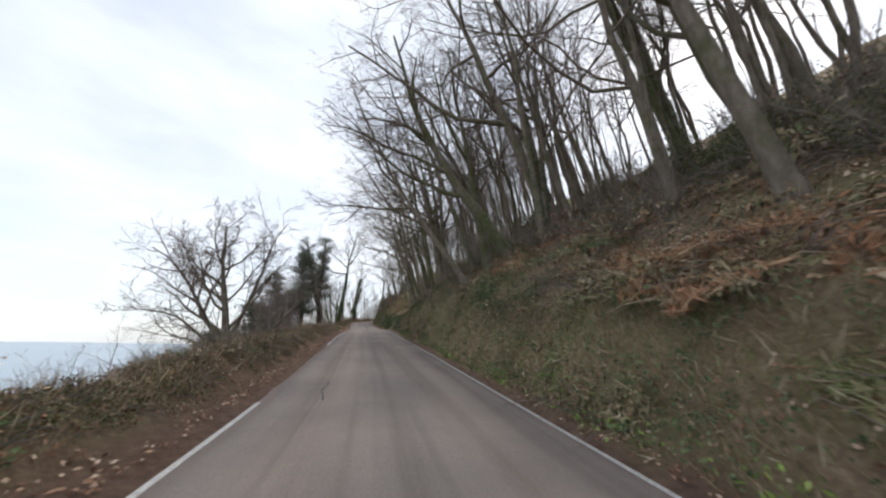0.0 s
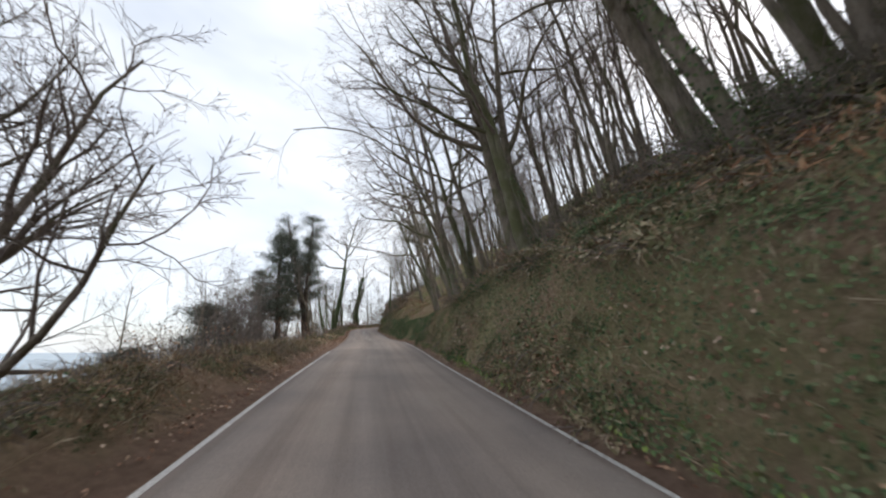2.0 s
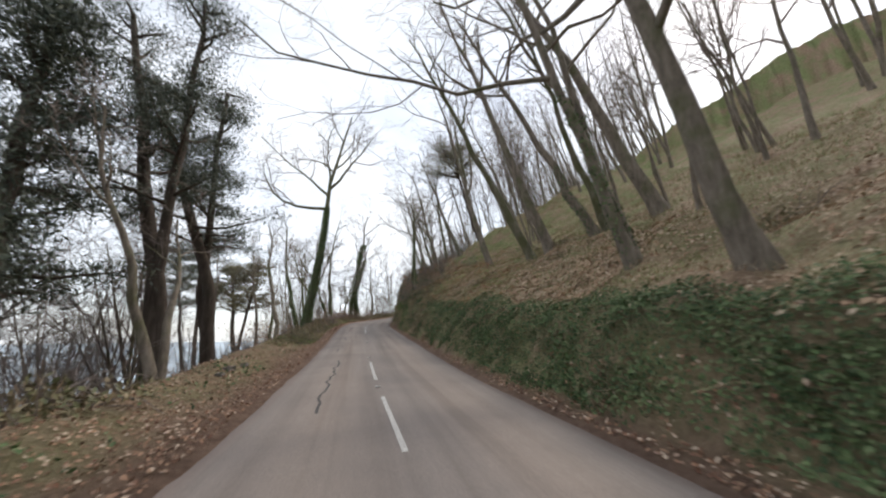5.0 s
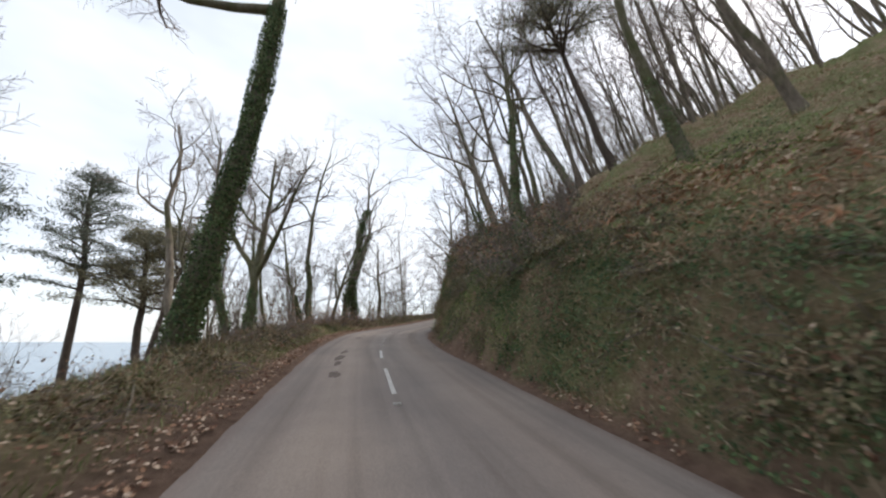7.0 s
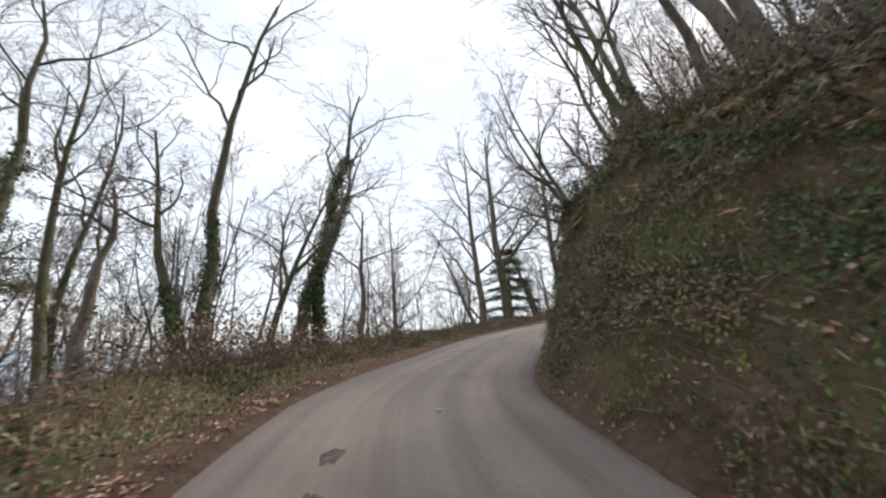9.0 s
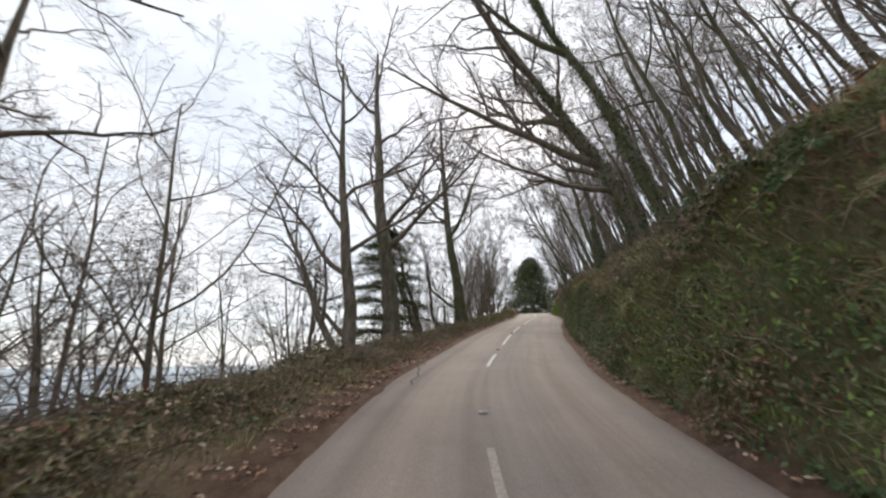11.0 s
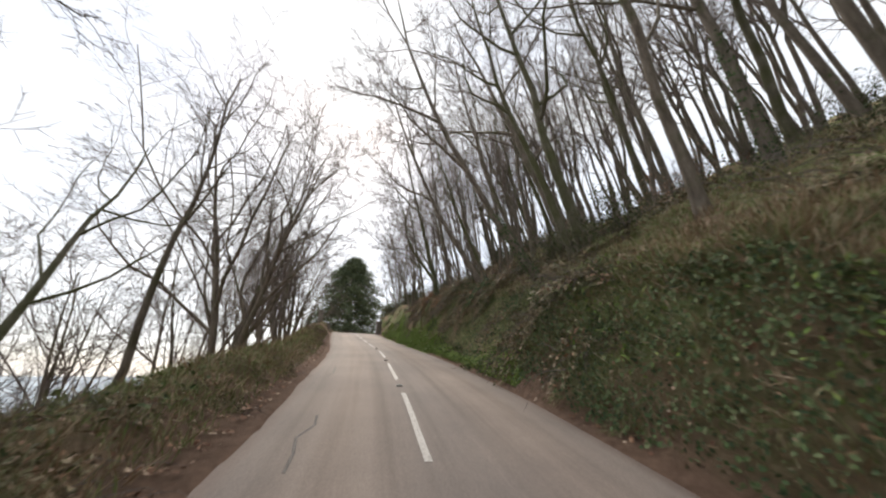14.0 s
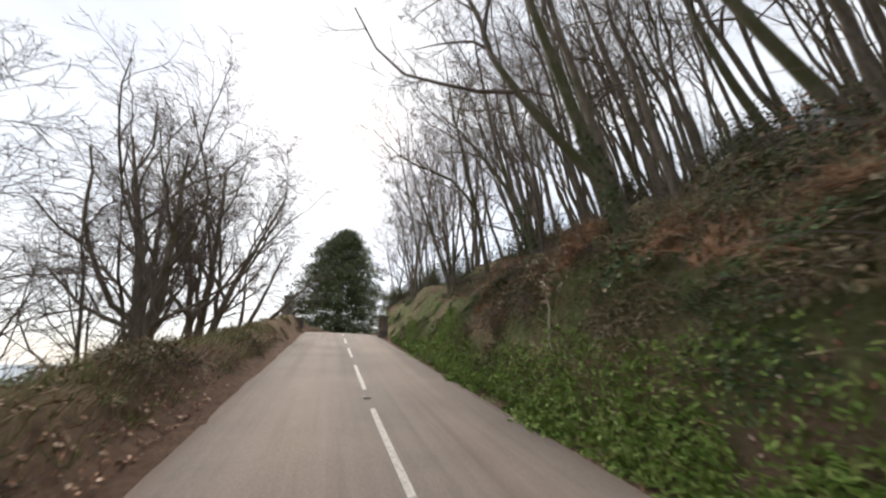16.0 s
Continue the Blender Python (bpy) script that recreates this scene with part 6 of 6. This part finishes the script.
greens = [evergreen(401), evergreen(402)]
g_spots = []
for t0, t1, e0, e1, side, count in ((10.4, 11.6, 3.2, 7.0, 1, 5), (2.4, 4.6, 4.5, 10.5, 1, 22), (3.4, 5.0, 7, 13, 1, 12), (0.2, 2.6, 6.0, 12, 1, 18), (14.8, 17.0, 2.6, 4.5, 1, 6), (15.2, 17.6, 8.0, 14, 1, 12), (13.6, 15.2, 10, 15, 1, 6), (16.8, 20.5, 1.6, 5.0, 1, 16), (11.8, 15, 10.0, 14, 1, 4)):
    p, n = scatter(rng, count, t0, t1, e0, e1, side)
    g_spots += [tuple(q) for q in p]
for k, (x, y, z) in enumerate(g_spots):
    m = Matrix.Translation((x, y, z - 0.05)) @ Matrix.Rotation(rng.uniform(0, 6.28), 4, "Z") @ Matrix.Scale(rng.uniform(0.6, 1.1), 4)
    if k < 2:
        greens[k].matrix_basis = m
    else:
        copy_thing(greens[k % 2], m)

thickets = [thicket(301, 14), thicket(302, 10), thicket(303, 22), thicket(304, 14)]
spots = []
for t0, t1, e0, e1, side, count in ((-0.3, 4.6, 2.6, 12.0, 1, 75), (7.6, 11.6, 2.6, 6.5, 1, 20), (11.5, 17, 5.5, 13, 1, 34), (10.5, 12.5, 6, 12, 1, 16), (15.0, 17.5, 2.3, 3.6, 1, 8), (9.3, 11.6, 2.4, 4.8, -1, 30), (9.7, 11.5, 2.2, 4.2, -1, 10), (8.1, 11.0, 0.9, 3.4, 1, 34), (0, 4.5, 2.6, 5.0, -1, 12), (11.5, 14.2, 2.8, 5.0, -1, 8), (6.6, 8.6, 2.6, 4.2, -1, 6)):
    p, n = scatter(rng, count, t0, t1, e0, e1, side)
    spots += [(*q, side) for q in p]
for k, (x, y, z, side) in enumerate(spots):
    m = Matrix.Translation((x, y, z - 0.05)) @ Matrix.Rotation(rng.uniform(0, 6.28), 4, "Z") @ Matrix.Scale(rng.uniform(0.6, 1.15), 4)
    if k < 4:
        thickets[k].matrix_basis = m
    else:
        copy_thing(thickets[k % 4 if side > 0 else 1 + 2 * (k % 2)], m)

# ---- small things ----
def block_mesh(rng, size, rough, material, name):
    """A rough-hewn block with worn edges."""
    bm = bmesh.new()
    bmesh.ops.create_cube(bm, size=1, matrix=Matrix.Diagonal((*size, 1)))
    bmesh.ops.bevel(bm, geom=bm.edges[:], offset=min(size) * 0.16, segments=2, affect="EDGES")
    for v in bm.verts:
        v.co += Vector(rng.normal(0, rough, 3))
    me = bpy.data.meshes.new(name)
    bm.to_mesh(me)
    bm.free()
    me.materials.append(material)
    return me


stone_rng = np.random.RandomState(9)


def stone_pier(x, y, turn, courses, width, label):
    """A pier of squared stones with a cap."""
    root = tagged(new("gate_pier"), label, "gate pier")
    root.matrix_basis = pose(x, y, float(ground_height([x], [y])[0]) - 0.1, 0, 0, turn)
    z = 0.0
    for c in range(courses):
        h = 0.22 + stone_rng.uniform(-0.02, 0.03)
        for side in (-1, 1):
            ob = part("stone", block_mesh(stone_rng, (width * 0.49, width, h * 0.95), 0.008, STONE, "stone"), root)
            ob.location = (side * width * 0.25, 0, z + h / 2) if c % 2 else (0, 0, z + h / 2)
            if c % 2 == 0:
                ob.location = (side * width * 0.25 + 0.01 * side, 0, z + h / 2)
        z += h
    cap = part("cap_stone", block_mesh(stone_rng, (width * 1.2, width * 1.2, 0.16), 0.008, STONE, "cap_stone"), root)
    cap.location = (0, 0, z + 0.07)
    return root


stone_pier(24.0, 141.8, 46, 7, 0.62, "dark stone gate pier at the crest of the lane")
stone_pier(25.0, 141.5, 46, 3, 0.6, "low broken stone pier beside the gate")
stone_pier(25.6, 134.2, 46, 6, 0.6, "pale stone wall end on the overgrown bank")

PALE, pale_nt, pale_b = shader("bleached_wood", 0.8, 0.2)
pale_nt.links.new(ramp(pale_nt, noise_tex(pale_nt, 12, 6, 0.7, stretch=(1, 1, 0.2)), [(0.3, (0.32, 0.27, 0.21)), (0.7, (0.60, 0.54, 0.45))]), pale_b.inputs["Base Color"])


def pole(name, label, category, a, b, r, material=None, forks=0):
    """A thin branch or post between two places, with a slight bow."""
    rng = np.random.RandomState(int(abs(a[0]) * 10))
    a, b = np.array(a, float), np.array(b, float)
    s = Sticks()
    line = [a + (b - a) * u + rng.normal(0, 0.015 * np.linalg.norm(b - a), 3) * math.sin(u * math.pi) for u in np.linspace(0, 1, 7)]
    s.tube(line, np.linspace(r, r * 0.6, 7), 7)
    for k in range(forks):
        d = unit((b - a) + rng.normal(0, 0.6, 3) * np.linalg.norm(b - a))
        s.tube([line[3 + k], line[3 + k] + d * 0.3, line[3 + k] + d * 0.55], [r * 0.6, r * 0.45, r * 0.25], 5)
    return tagged(new(name, s.mesh(name, material or PALE)), label, category)


def on_ground(x, y, lift=0.0):
    return (x, y, float(ground_height([x], [y])[0]) + lift)


pole("marker_post", "thin pale marker post on the grassy verge", "post", on_ground(13.25, 121.1, -0.3), on_ground(13.2, 121.15, 1.7), 0.024)
pole("fallen_branch", "bleached fallen branch lying on the steep bank", "branch", on_ground(-13.8, 81.7, 0.10), on_ground(-13.9, 80.5, 0.10), 0.022, forks=1)
pole("fallen_branch", "bleached fallen branch lying on the leafy slope", "branch", on_ground(25.4, 114.6, 0.25), on_ground(26.2, 116.6, 0.25), 0.03)
pole("broken_branch", "pale broken branch standing in the bank", "branch", on_ground(-13.96, 92.67, -0.1), on_ground(-13.9, 92.65, 0.5), 0.014)
pole("broken_branch", "pale broken branch hanging on the bank", "branch", on_ground(-13.82, 92.5, 0.25), on_ground(-14.05, 92.3, 0.1), 0.012)
pole("verge_stick", "thin pale stick standing in the leafy verge", "stick", on_ground(-20.1, 71.5, -0.1), on_ground(-20.1, 71.5, 0.42), 0.014)
pole("fallen_branch", "pale fallen branch among brown bracken on bank", "branch", on_ground(3.4, 8.2, 0.12), on_ground(4.3, 8.9, 0.1), 0.02, forks=1)
pole("fallen_branch", "bleached branch lying on the ivied bank", "branch", on_ground(1.6, 29.2, 0.2), on_ground(2.2, 30.4, 0.25), 0.022, forks=1)
for x, y, w in ((-16.75, 56.1, 0.30), (-16.95, 57.2, 0.24), (-16.5, 55.3, 0.2), (-21.6, 97.6, 0.34), (-21.2, 98.6, 0.3), (9.0, 118.9, 0.2)):
    ob = tagged(new("verge_stone", block_mesh(stone_rng, (w, w * 0.75, w * 0.55), w * 0.06, STONE, "verge_stone")), "pale rough stone lying on the verge", "stone", "verge stones")
    ob.matrix_basis = pose(*on_ground(x, y, w * 0.12), stone_rng.uniform(-12, 12), stone_rng.uniform(-12, 12), stone_rng.uniform(0, 360))
